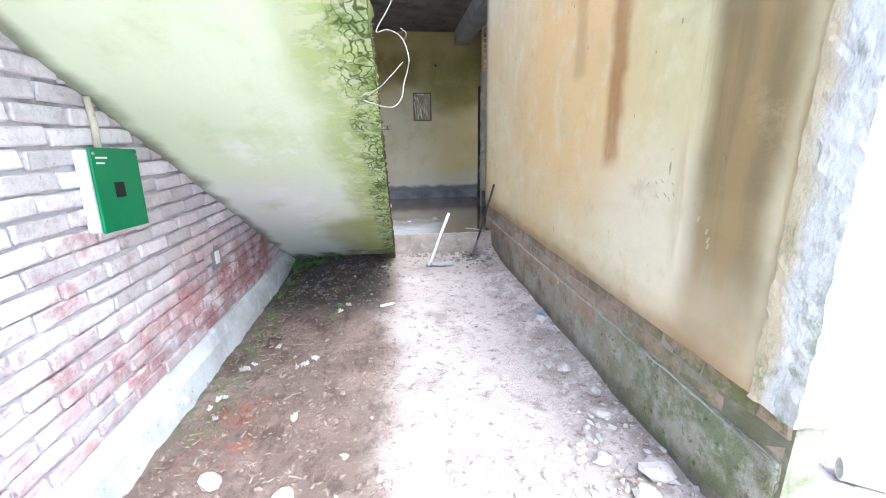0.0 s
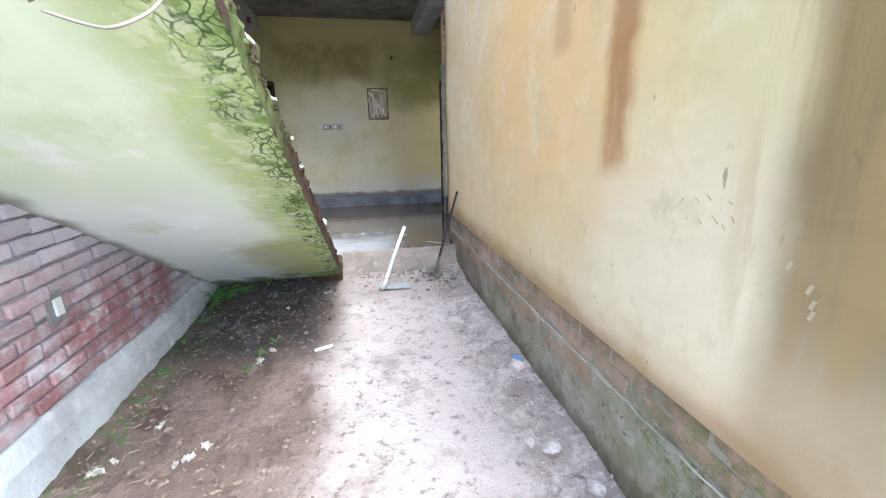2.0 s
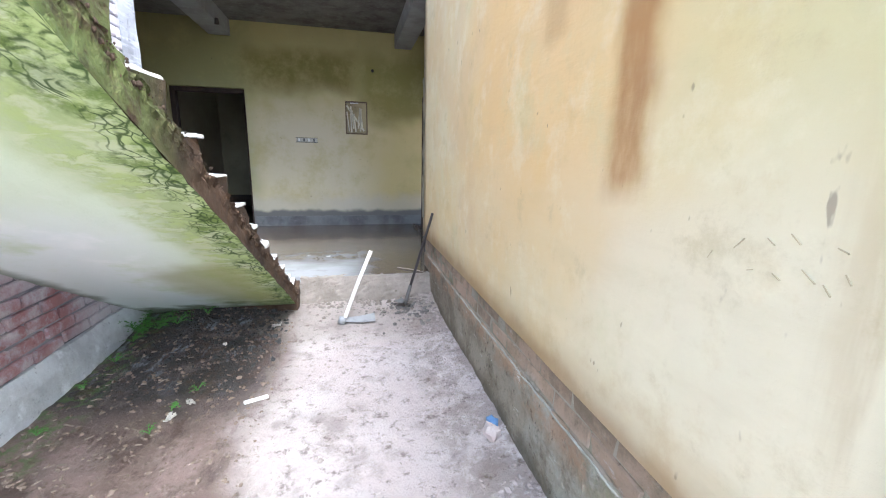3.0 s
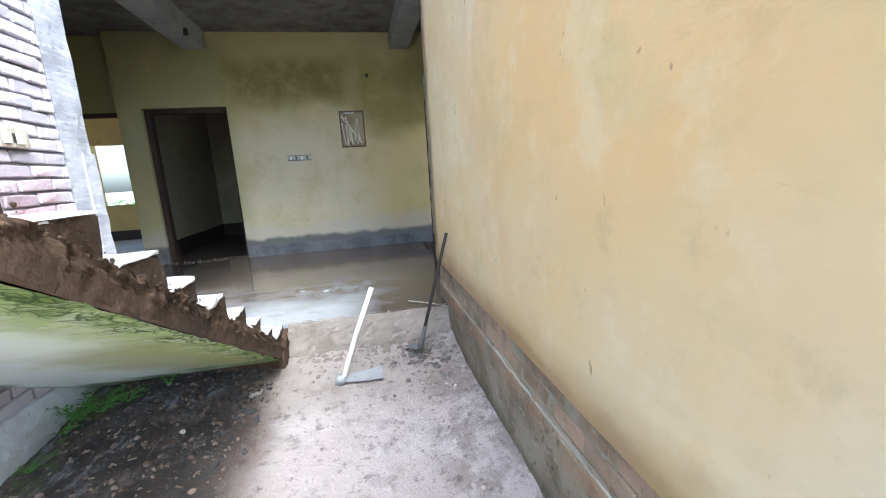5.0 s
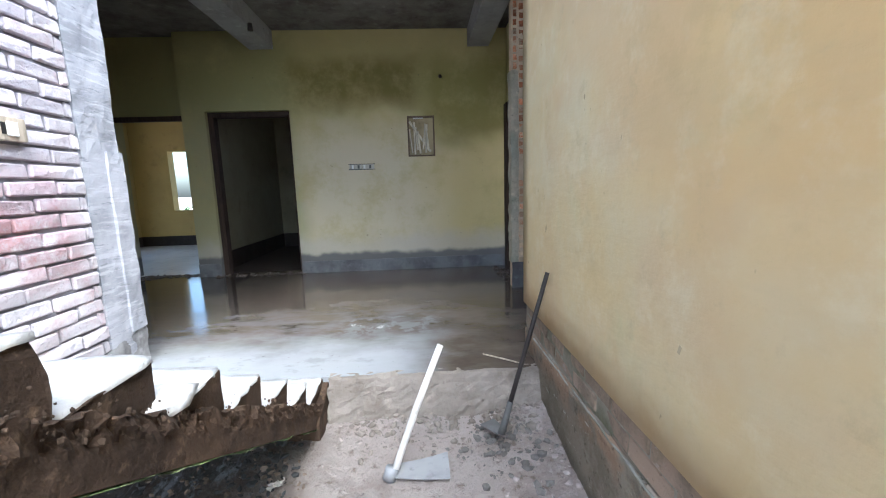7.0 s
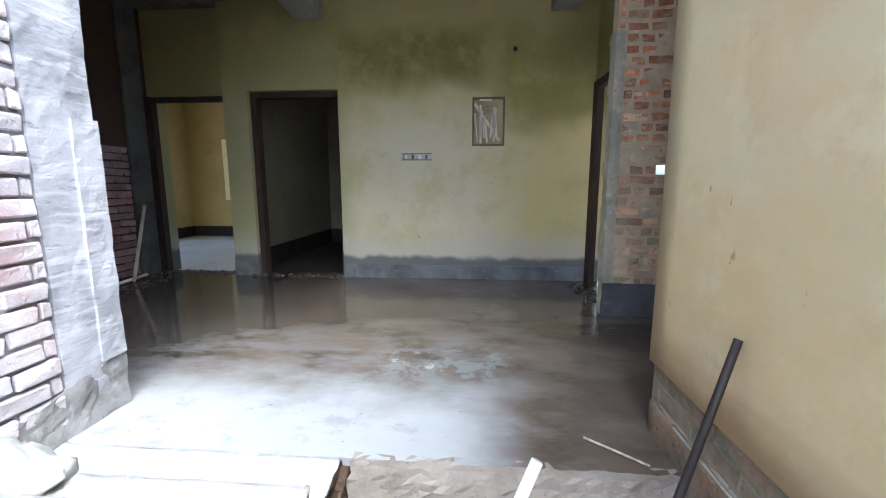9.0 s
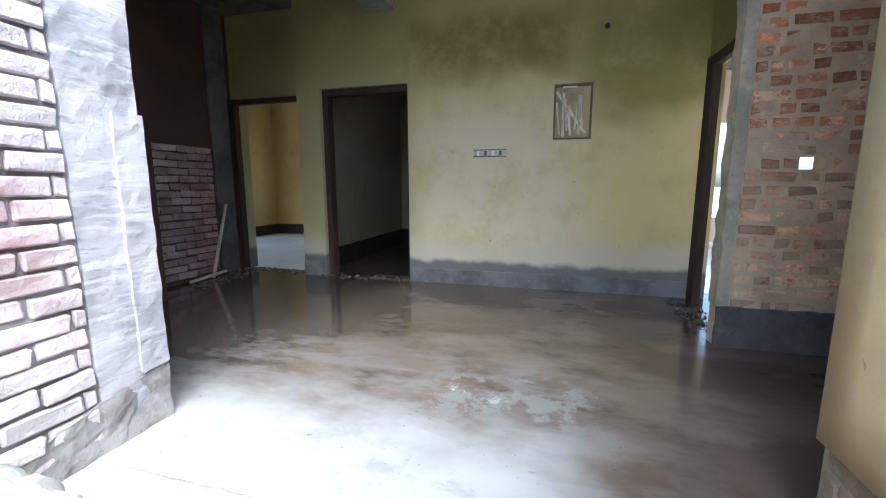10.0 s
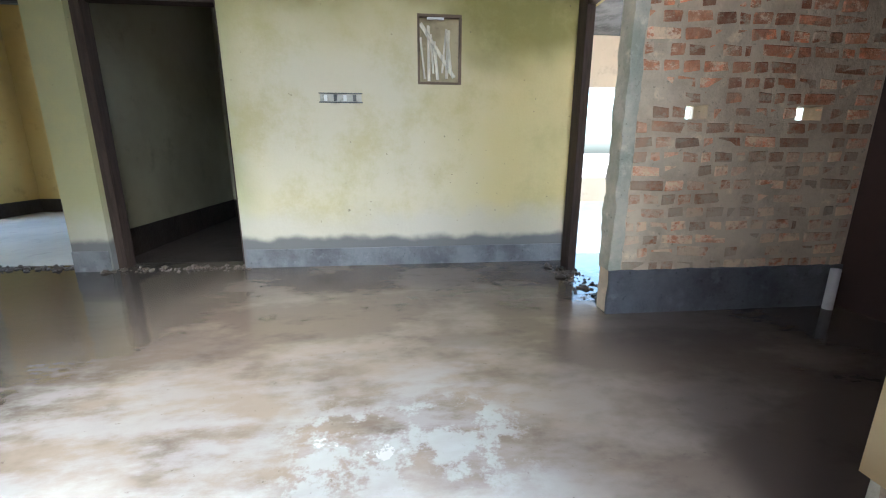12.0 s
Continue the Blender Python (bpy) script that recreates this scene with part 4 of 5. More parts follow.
def switch_board():
    ob = thing("switch_board", "dusty beige wooden switch board on the brick wall", "switch board", at=(LX + 0.012, 4.80, 1.667))
    bd = part("board", block((-0.01, -0.1, -0.05), (0.028, 0.1, 0.05)), M_WOOD_PALE, ob, bevel=0.004)
    for s in (-0.06, 0.03):
        part("switch", block((0.028, s - 0.022, -0.03), (0.038, s + 0.022, 0.03)), M_WHITE, bd, "white rocker switch", bevel=0.002)
    # Black strip laid on the board to show a slot's shaded inside.
    part("slot_shade", block((0.0285, -0.015, -0.025), (0.03, 0.005, 0.025)), M_BLACK, bd, "black strip for the shade in an empty slot")


def wall_recess():
    """The unfinished distribution-box recess in the far wall, packed with paper and sticks."""
    x0, x1, z0, z1 = PANEL
    ob = thing("distribution_recess", "open distribution-box recess stuffed with paper and sticks", "distribution box", at=(x0, FAR_Y, z0))
    w, h = x1 - x0, z1 - z0
    part("back", block((0, 0.045, 0), (w, 0.07, h)), make_plain("crumpled_paper", (0.44, 0.36, 0.22), 0.9, grain=18, dark=0.45, bump=0.6), ob, "crumpled tan paper")
    m_rim = make_plain("rusty_box_rim", (0.16, 0.11, 0.07), 0.7)
    for lo, hi in (((-0.006, -0.004, -0.006), (w + 0.006, 0.05, 0.012)), ((-0.006, -0.004, h - 0.012), (w + 0.006, 0.05, h + 0.006)),
                   ((-0.006, -0.004, 0.0125), (0.012, 0.05, h - 0.0125)), ((w - 0.012, -0.004, 0.0125), (w + 0.006, 0.05, h - 0.0125))):
        part("rim", block(lo, hi), m_rim, ob, "rusty metal rim")
    rnd = random.Random(4)
    sticks = [((0.02, h - 0.06), (w - 0.05, 0.05), 0.016)]
    sticks += [((0.05 + 0.035 * i, rnd.uniform(0.02, 0.1)), (0.05 + 0.035 * i + rnd.uniform(-0.04, 0.05), rnd.uniform(0.28, 0.44)), rnd.uniform(0.008, 0.014)) for i in range(7)]
    m_st = make_wood("stick_timber", (0.78, 0.72, 0.58))
    for k, (a, b, r) in enumerate(sticks):
        bm = bmesh.new()
        d = 0.012 if k == 0 else 0.03
        tube(bm, [(a[0], d, a[1]), ((a[0] + b[0]) / 2, d - 0.004, (a[1] + b[1]) / 2), (b[0], d, b[1])], r, 7)
        part("stick", bm, m_st, ob)
    part("top_strip", block((0.07, 0.0, h - 0.03), (0.2, 0.02, h - 0.016)), M_WHITE, ob, "pale strip at the top")


def switch_recess():
    x0, x1, z0, z1 = SWITCH
    ob = thing("switch_recess", "narrow empty switch recess filled with pale mortar", "switch box", at=(x0, FAR_Y, z0))
    w, h = x1 - x0, z1 - z0
    bm = block((0, 0.012, 0), (w, 0.05, h))
    part("back", bm, make_plain("pale_filling", (0.5, 0.48, 0.42), 0.9, grain=30, dark=0.4, bump=0.6), ob, "pale crumbly filling")
    for i in range(4):
        part("divider", block((0.03 + i * 0.075, 0.004, 0.006), (0.055 + i * 0.075, 0.011, h - 0.006)), M_WHITE if i % 2 == 0 else M_DARKCEM, ob)
    part("rim", block((-0.008, -0.003, h), (w + 0.008, 0.01, h + 0.008)), M_DARKCEM, ob)
    part("rim", block((-0.008, -0.003, -0.01), (w + 0.008, 0.01, 0)), M_DARKCEM, ob)


meter_box()
wall_plate(3.03, 0.69, 0.05, 0.085)
switch_board()
wall_recess()
switch_recess()
# Dark knob added to stand for the fan-hook hole in the wall.
bm = bmesh.new()
tube(bm, [(0.797, FAR_Y + 0.01, 2.755), (0.797, FAR_Y - 0.025, 2.75), (0.802, FAR_Y - 0.035, 2.73)], 0.024, 10, 0.7)
tagged(finish("hook_hole_knob", bm, M_IRON, smooth=True), "small dark fan-hook hole high on the wall, built as a knob", "hook")
bm = bmesh.new()
tube(bm, [(-1.2, 7.5, 3.1), (-1.2, 7.5, 3.06), (-1.2, 7.5, 3.03)], 0.022, 10, 1.3)
tagged(finish("bulb_holder", bm, M_IRON, smooth=True), "black bulb holder under the concrete beam", "bulb holder")


# ---- tools ----
def hoe():
    ob = thing("hoe", "long-handled hoe with pale wooden handle and broad steel blade", "hoe", at=(0.317, 4.64, 0.035))
    bm = bmesh.new()
    tube(bm, [(0.0, 0.0, -0.02), (0.045, 0.02, 0.1), (0.125, 0.06, 0.3), (0.25, 0.12, 0.58)], 0.017, 10, 0.95)
    part("handle", bm, M_POLE, ob, "bleached wooden handle", smooth=True)
    bm = bmesh.new()
    tube(bm, [(-0.014, -0.006, -0.012), (0.004, 0.002, 0.04)], 0.032, 12)
    part("collar", bm, M_STEEL, ob, "steel eye of the blade", smooth=True)
    bm = bmesh.new()
    top, bot = [], []
    for i in range(9):
        f = i / 8
        sag = 0.018 * math.sin(f * math.pi)
        for side, lst in ((1, top), (-1, bot)):
            yy = 0.02 + (0.045 + 0.05 * f) * side + 0.02 * f
            lst.append((0.0 + 0.27 * f, yy, 0.012 - sag * 0.4))
    n = 9
    lo = [[bm.verts.new((x, y, z - 0.004)) for x, y, z in row] for row in (top, bot)]
    hi = [[bm.verts.new((x, y, z)) for x, y, z in row] for row in (top, bot)]
    for i in range(n - 1):
        bm.faces.new((hi[0][i], hi[0][i + 1], hi[1][i + 1], hi[1][i]))
        bm.faces.new((lo[0][i], lo[1][i], lo[1][i + 1], lo[0][i + 1]))
        for r in (0, 1):
            bm.faces.new((hi[r][i], lo[r][i], lo[r][i + 1], hi[r][i + 1]))
    for i in (0, n - 1):
        bm.faces.new((hi[0][i], hi[1][i], lo[1][i], lo[0][i]))
    part("blade", bm, M_STEEL, ob, "worn broad steel blade")


def spade():
    """Leans on the plastered wall with its blade in the dirt."""
    ob = thing("spade", "dark iron bar spade leaning on the plastered wall", "spade")
    a, b = Vector((0.865, 4.80, 0.11)), Vector((1.128, 4.90, 0.915))
    bm = bmesh.new()
    tube(bm, [a.lerp(b, f) for f in (0.1, 0.4, 0.7, 1.0)], 0.013, 8, 0.9)
    part("shaft", bm, M_IRON, ob, smooth=True)
    bm = bmesh.new()
    tube(bm, [a, a.lerp(b, 0.1), a.lerp(b, 0.2)], 0.02, 8, 0.75)
    part("socket", bm, M_MUDSTEEL, ob, "muddy grey steel socket", smooth=True)
    bm = bmesh.new()
    pts = [(0.77, 4.90, 0.105), (0.85, 4.93, 0.115), (0.875, 4.82, 0.135), (0.845, 4.79, 0.115)]
    up = [bm.verts.new(p) for p in pts]
    dn = [bm.verts.new((p[0], p[1], p[2] - 0.006)) for p in pts]
    bm.faces.new(up)
    bm.faces.new(dn[::-1])
    for i in range(4):
        bm.faces.new((up[i], dn[i], dn[(i + 1) % 4], up[(i + 1) % 4]))
    part("blade", bm, M_MUDSTEEL, ob, "muddy grey blade")


hoe()
spade()


# ---- loose things ----
def lump(bm, at, size, seed, flat=0.6, sub=2, jag=0.35):
    r = bmesh.ops.create_icosphere(bm, subdivisions=sub, radius=1.0)
    for v in r["verts"]:
        d = 1 + jag * noise.noise(v.co * 1.3 + Vector((seed * 3.1, seed, 0))) + jag * 0.5 * noise.noise(v.co * 3 + Vector((0, seed, seed)))
        v.co = Vector((v.co.x * size[0] * d, v.co.y * size[1] * d, v.co.z * size[2] * d * (1 if v.co.z > 0 else flat))) + Vector(at)


def sack():
    """A slumped cement sack on the lower steps."""
    ob = thing("cement_sack", "slumped white woven cement sack lying on the stair", "sack", at=(-1.12, 4.72, 0.455))
    bm = bmesh.new()
    bmesh.ops.create_grid(bm, x_segments=28, y_segments=18, size=1.0)
    for v in bm.verts:
        x, y = v.co.x, v.co.y
        h = max(0.0, (1 - abs(x) ** 3)) * max(0.0, 1 - abs(y) ** 2.5)
        q = Vector((x * 2.2, y * 2.2, 1))
        v.co = Vector((x * 0.22 + 0.02 * noise.noise(q), y * 0.17 + 0.03 * noise.noise(q * 1.7), 0.16 * h + 0.04 * abs(noise.noise(q * 1.5)) + 0.028 * noise.noise(q * 3.1 + Vector((0, 2 * x, 0))) - 0.02))
    ex = bmesh.ops.extrude_face_region(bm, geom=bm.faces[:])
    for g in ex["geom"]:
        if isinstance(g, bmesh.types.BMVert):
            g.co.z = min(g.co.z - 0.02, -0.05)
    part("bag", bm, make_plain("woven_plastic", (0.46, 0.455, 0.44), 0.6, grain=60, dark=0.8, bump=0.4), ob, smooth=True)
    bm = bmesh.new()
    lump(bm, (0.215, 0.06, -0.01), (0.04, 0.06, 0.035), 5, jag=0.6)
    part("mouth", bm, M_WHITE, ob, "crumpled open mouth of the sack", smooth=True)


sack()
bm = bmesh.new()
lump(bm, (-0.13, 3.86, 0.875), (0.06, 0.085, 0.03), 8, 1.0)
tagged(finish("mortar_lump", bm, M_TREAD, smooth=True), "white dried mortar lump on the stair edge", "mortar")

# cables hanging in a loop at the stair's edge
def smooth_line(ctrl, n=6):
    pts = []
    for i in range(len(ctrl) - 1):
        p0, p1, p2, p3 = (Vector(ctrl[max(0, min(len(ctrl) - 1, i + k))]) for k in (-1, 0, 1, 2))
        for k in range(n):
            f = k / n
            pts.append(0.5 * (2 * p1 + (p2 - p0) * f + (2 * p0 - 5 * p1 + 4 * p2 - p3) * f * f + (3 * p1 - p0 - 3 * p2 + p3) * f ** 3))
    return pts + [Vector(ctrl[-1])]


M_CABLE = make_plain("dusty_cable", (0.24, 0.21, 0.18), 0.8)
for ctrl, r in (([(0.03, 2.6, 2.30), (0.0, 1.95, 1.98), (-0.055, 1.60, 1.79), (-0.02, 1.57, 1.785), (0.02, 1.53, 1.755), (0.037, 1.46, 1.69), (0.033, 1.46, 1.655), (0.02, 1.46, 1.615),
                  (0.012, 1.43, 1.575), (-0.014, 1.40, 1.548), (-0.05, 1.42, 1.553), (-0.10, 1.44, 1.57)], 0.0019),
                ([(-0.11, 1.44, 1.578), (-0.055, 1.43, 1.60), (-0.02, 1.44, 1.632), (0.02, 1.46, 1.675)], 0.0014),
                ([(0.018, 1.54, 1.755), (0.03, 1.53, 1.75), (0.034, 1.52, 1.765), (0.018, 1.54, 1.782)], 0.0014)):
    bm = bmesh.new()
    tube(bm, smooth_line(ctrl), r, 6)
    tagged(finish("cable", bm, M_CABLE, smooth=True), "loose dusty white cable hanging from the stair edge", "cable", "hanging cables")


def pvc_pipe(at, length, turn, r=0.05, upright=False, label="white plastic pipe offcut on the ground"):
    ob = thing("pipe", label, "pipe", at=at, turn=turn)
    bm = bmesh.new()
    n = 20
    for (ra, rb) in ((r, r), (r * 0.88, r * 0.88)):
        rings = []
        for e in (0, length):
            ring = []
            for k in range(n):
                c, s = math.cos(k * math.tau / n), math.sin(k * math.tau / n)
                ring.append(bm.verts.new((ra * c, ra * s, e) if upright else (e, ra * c, r + ra * s)))
            rings.append(ring)
        for k in range(n):
            bm.faces.new((rings[0][k], rings[0][(k + 1) % n], rings[1][(k + 1) % n], rings[1][k]))
        if ra == r:
            outer = rings
    for e in (0, 1):
        for k in range(n):
            bm.faces.new((outer[e][k], outer[e][(k + 1) % n], rings[e][(k + 1) % n], rings[e][k]))
    part("tube", bm, M_WHITE, ob, smooth=False)
    return ob


pvc_pipe((1.84, 1.42, 0.0), 0.8, -35)
pvc_pipe((1.98, 1.20, 0.0), 0.7, -20, 0.04)
pvc_pipe((2.86, 6.99, FLOOR), 0.26, 0, 0.027, True, "dusty white plastic pipe stub standing on the wet floor")

# poles against the shaded west wall
for a, b in (((-3.34, 7.84, 0.30), (-3.425, 8.20, 1.12)), ((-3.36, 7.55, 0.31), (-3.36, 8.05, 0.335))):
    bm = bmesh.new()
    tube(bm, [a, tuple((p + q) / 2 for p, q in zip(a, b)), b], 0.018, 8)
    tagged(finish("pole", bm, M_POLE, smooth=True), "pale wooden pole by the shaded brick wall", "pole")
bm = bmesh.new()
tube(bm, [(0.86, 5.36, FLOOR + 0.008), (0.97, 5.27, FLOOR + 0.01), (1.06, 5.20, FLOOR + 0.008)], 0.005, 6)
tagged(finish("stick", bm, M_WOOD_PALE), "thin pale stick on the wet floor", "stick")


def chunk(name, label, cat, at, size, mat, seed, group="", flat=0.7, jag=0.4):
    bm = bmesh.new()
    lump(bm, (0, 0, 0), size, seed, flat, 2, jag)
    ob = finish(name, bm, mat)
    ob.matrix_basis = pose(at[0], at[1], ground_z(at[0], at[1]) + (at[2] if len(at) > 2 else size[2] * 0.4), 0, 0, seed * 47)
    return tagged(ob, label, cat, group)


M_CHUNK = make_brick("brick_rubble", (0.45, 0.3, 0.26), (0.4, 0.35, 0.32), (0.55, 0.5, 0.48), 0.3)
M_STONE = make_cement("pale_rubble", (0.5, 0.45, 0.43), (0.34, 0.3, 0.28))
chunk("brick_chunk", "pinkish broken brick chunk beside the wall base", "brick chunk", (1.07, 3.02), (0.06, 0.045, 0.035), M_CHUNK, 2)
chunk("plastic_scrap", "crumpled blue plastic scrap beside the wall", "litter", (1.10, 3.10), (0.035, 0.03, 0.03), make_plain("blue_plastic", (0.12, 0.22, 0.4), 0.4), 3, jag=0.7)
for k, (x, y, s) in enumerate(((1.05, 1.50, 0.075), (0.86, 1.62, 0.05), (0.6, 1.55, 0.045), (0.93, 1.38, 0.06), (0.72, 1.72, 0.04), (0.98, 2.35, 0.05), (0.90, 2.42, 0.035),
                               (-0.9, 1.75, 0.06), (-0.55, 1.62, 0.05), (0.2, 1.6, 0.04), (1.06, 2.1, 0.05), (1.0, 1.9, 0.045))):
    chunk("stone", "pale lump of broken mortar on the earth", "stone", (x, y), (s, s * 0.75, s * 0.55), M_STONE, k + 11, "rubble lumps")
bm = block((-0.065, -0.011, -0.008), (0.065, 0.011, 0.008))
ob = finish("chalk_stick", bm, M_WHITE, bevel=0.004)
ob.matrix_basis = pose(-0.15, 3.60, ground_z(-0.15, 3.6) + 0.012, 0, 0, 22)
tagged(ob, "short white painted stick on the earth", "stick")


M_PAPER = make_plain("muddy_paper", (0.52, 0.49, 0.45), 0.9, grain=40, dark=0.45)


def paper(at, w, seed):
    bm = bmesh.new()
    bmesh.ops.create_grid(bm, x_segments=10, y_segments=8, size=1.0)
    for v in bm.verts:
        q = Vector((v.co.x * 1.7 + seed, v.co.y * 1.7, seed))
        v.co = Vector((v.co.x * w * (1 + 0.9 * noise.noise(q)) + w * 0.5 * noise.noise(q * 2), v.co.y * w * 0.5 * (1 + 1.2 * noise.noise(q * 1.4)) + w * 0.4 * noise.noise(q * 1.9), 0.006 + 0.045 * abs(noise.noise(q * 2.6))))
    ob = finish("paper_scrap", bm, M_PAPER)
    so = ob.modifiers.new("thickness", "SOLIDIFY")
    so.thickness = 0.0015
    ob.matrix_basis = pose(at[0], at[1], ground_z(*at) + 0.004, 0, 0, seed * 61)
    tagged(ob, "crumpled dirty white paper scrap on the earth", "paper", "scattered paper scraps")


rnd = random.Random(21)
for k, at in enumerate(((-0.72, 2.62), (-0.62, 2.72), (-0.68, 2.66), (-0.92, 2.95), (-1.02, 2.72), (-1.06, 2.66), (-0.55, 3.5), (-0.5, 3.62), (-1.1, 2.38), (-1.12, 2.28), (-1.05, 2.18), (-0.88, 1.72), (-0.62, 2.12), (-0.5, 4.3), (-0.2, 4.6))):
    paper(at, rnd.uniform(0.012, 0.032), k + 1.3)


def scatter(name, n, zone, size, mat, label, cat, seed, base=None):
    """Many small clods as one heap of stuff."""
    r = random.Random(seed)
    base_me = bmesh.new()
    bmesh.ops.create_icosphere(base_me, subdivisions=1, radius=1.0)
    bv = [v.co.copy() for v in base_me.verts]
    bf = [[v.index for v in f.verts] for f in base_me.faces]
    base_me.free()
    vs, fs = [], []
    for i in range(n):
        x, y = zone(r)
        s = size[0] + (size[1] - size[0]) * r.random() ** 3
        z = (ground_z(x, y) if base is None else base) + s * 0.15
        o = len(vs)
        a = r.random() * 6.28
        sx, sy, sz = s * r.uniform(0.6, 1.5), s * r.uniform(0.6, 1.1), s * r.uniform(0.5, 0.95)
        for v in bv:
            k = 1 + r.uniform(-0.5, 0.4)
            px, py = v.x * sx * k, v.y * sy * k
            vs.append((x + px * math.cos(a) - py * math.sin(a), y + px * math.sin(a) + py * math.cos(a), z + v.z * sz * k))
        fs += [[o + j for j in f] for f in bf]
    me = bpy.data.meshes.new(name)
    me.from_pydata(vs, [], fs)
    me.materials.append(mat)
    return tagged(new(name, me), label, cat, kind="stuff")


M_CLOD = make_plain("earth_clods", (0.2, 0.15, 0.12), 0.95, grain=15)
M_CLODP = make_plain("pale_clods", (0.38, 0.32, 0.295), 0.95, grain=15)
M_MUD = make_plain("wet_mud", (0.09, 0.07, 0.055), 0.35, grain=25)
scatter("dark_clods", 3200, lambda r: (r.uniform(-1.22, -0.08), r.uniform(1.2, 5.05)), (0.002, 0.016), M_CLOD, "dark clods of earth under the stair", "clods", 1)
scatter("black_rubble", 700, lambda r: (r.triangular(-1.2, -0.1, -0.25), r.triangular(3.9, 5.1, 4.7)), (0.003, 0.024), make_plain("near_black_rubble", (0.06, 0.058, 0.06), 0.95, grain=20), "near-black rubble at the foot of the stair", "rubble", 6)
scatter("pale_grit", 800, lambda r: (r.uniform(-0.05, 1.12), r.uniform(0.9, 5.05)), (0.002, 0.013), M_CLODP, "pale grit on the trodden earth", "grit", 2)
scatter("wall_rubble", 750, lambda r: (r.triangular(0.75, 1.16, 1.14), r.uniform(1.1, 5.05)), (0.002, 0.017), M_CLODP, "crumbled mortar along the wall base", "rubble", 3)
scatter("step_rubble", 500, lambda r: (r.uniform(0.0, 1.12), r.triangular(4.75, 5.14, 5.1)), (0.003, 0.026), M_STEP, "crumbled concrete below the floor edge", "rubble", 4)
scatter("grey_rubble", 170, lambda r: (r.gauss(0.88, 0.13), r.gauss(4.78, 0.14)), (0.004, 0.03), make_cement("grey_rubble_stone", (0.19, 0.17, 0.155), (0.10, 0.09, 0.082)), "grey rubble heaped round the spade", "rubble", 14)
scatter("front_rubble", 1100, lambda r: (r.gauss(0.6, 0.3), r.gauss(1.45, 0.25)), (0.003, 0.024), M_STONE, "heap of pale broken mortar", "rubble", 5)
scatter("threshold_mud", 160, lambda r: (r.uniform(-3.4, -2.45), r.gauss(8.42, 0.05)), (0.008, 0.03), M_MUD, "wet mud across the doorway", "mud", 7, FLOOR)
scatter("threshold_mud", 120, lambda r: (r.uniform(-3.4, -3.0), r.uniform(7.4, 8.3)), (0.008, 0.03), M_MUD, "wet mud along the side wall", "mud", 8, FLOOR)
scatter("threshold_mud", 140, lambda r: (r.uniform(-2.2, -1.05), r.gauss(8.30, 0.04)), (0.008, 0.028), M_MUD, "wet mud across the doorway", "mud", 9, FLOOR)
scatter("threshold_mud", 120, lambda r: (r.uniform(1.4, 1.66), r.uniform(7.25, 8.1)), (0.008, 0.035), M_MUD, "wet mud across the doorway", "mud", 10, FLOOR)



def ledge_crumbs():
    """Loose aggregate along the broken top of the stair slab's edge."""
    r = random.Random(12)
    ico = bmesh.new()
    bmesh.ops.create_icosphere(ico, subdivisions=1, radius=1.0)
    bv, bf = [v.co.copy() for v in ico.verts], [[v.index for v in f.verts] for f in ico.faces]
    ico.free()
    vs, fs = [], []
    for i in range(1100):
        y = r.uniform(1.0, 4.75)
        s = 0.0015 + 0.0055 * r.random() ** 3
        c = (SX - 0.010 + r.gauss(0, 0.006), y, soffit_z(y) + 0.125 + r.gauss(0, 0.022))
        o = len(vs)
        for v in bv:
            k = 1 + r.uniform(-0.35, 0.35)
            vs.append((c[0] + v.x * s * k, c[1] + v.y * s * 0.8 * k, c[2] + v.z * s * 1.2 * k))
        fs += [[o + j for j in f] for f in bf]
    me = bpy.data.meshes.new("ledge_aggregate")
    me.from_pydata(vs, [], fs)
    me.materials.append(make_cement("broken_aggregate", (0.085, 0.054, 0.036), (0.035, 0.022, 0.014)))
    ob = new("ledge_aggregate", me)
    ob.parent = stair
    tagged(ob, "loose pale aggregate on the broken edge", kind="stuff")


ledge_crumbs()


def slivers(name, spots, mat, label, cat, parent=None):
    """Short thin flakes; spots: (place, length, width, height, turn about z, tilt)."""
    bm = bmesh.new()
    for at, ln, w, h, turn, tilt in spots:
        m = pose(*at, 0, tilt, turn)
        vs = box(bm, (-ln / 2, -w / 2, -h / 2), (ln / 2, w / 2, h / 2))
        for i, v in enumerate(vs):
            v.co = m @ Vector((v.co.x, v.co.y * (0.4 if v.co.x > 0 else 1.0), v.co.z))
    ob = finish(name, bm, mat, parent)
    return tagged(ob, label, cat if parent is None else "", kind="stuff")


rnd = random.Random(77)
chips = []
for _ in range(170):
    x, y = rnd.triangular(-1.2, -0.35, -1.1), rnd.triangular(1.5, 4.6, 2.0)
    chips.append(((x, y, ground_z(x, y) + 0.006), 0.012 + 0.04 * rnd.random() ** 2, rnd.uniform(0.004, 0.010), 0.004, rnd.gauss(35, 40), rnd.gauss(0, 9)))
slivers("wood_chips", chips, make_plain("weathered_chips", (0.29, 0.235, 0.19), 0.9, grain=30), "weathered wood chips strewn on the earth", "chips")
marks = []
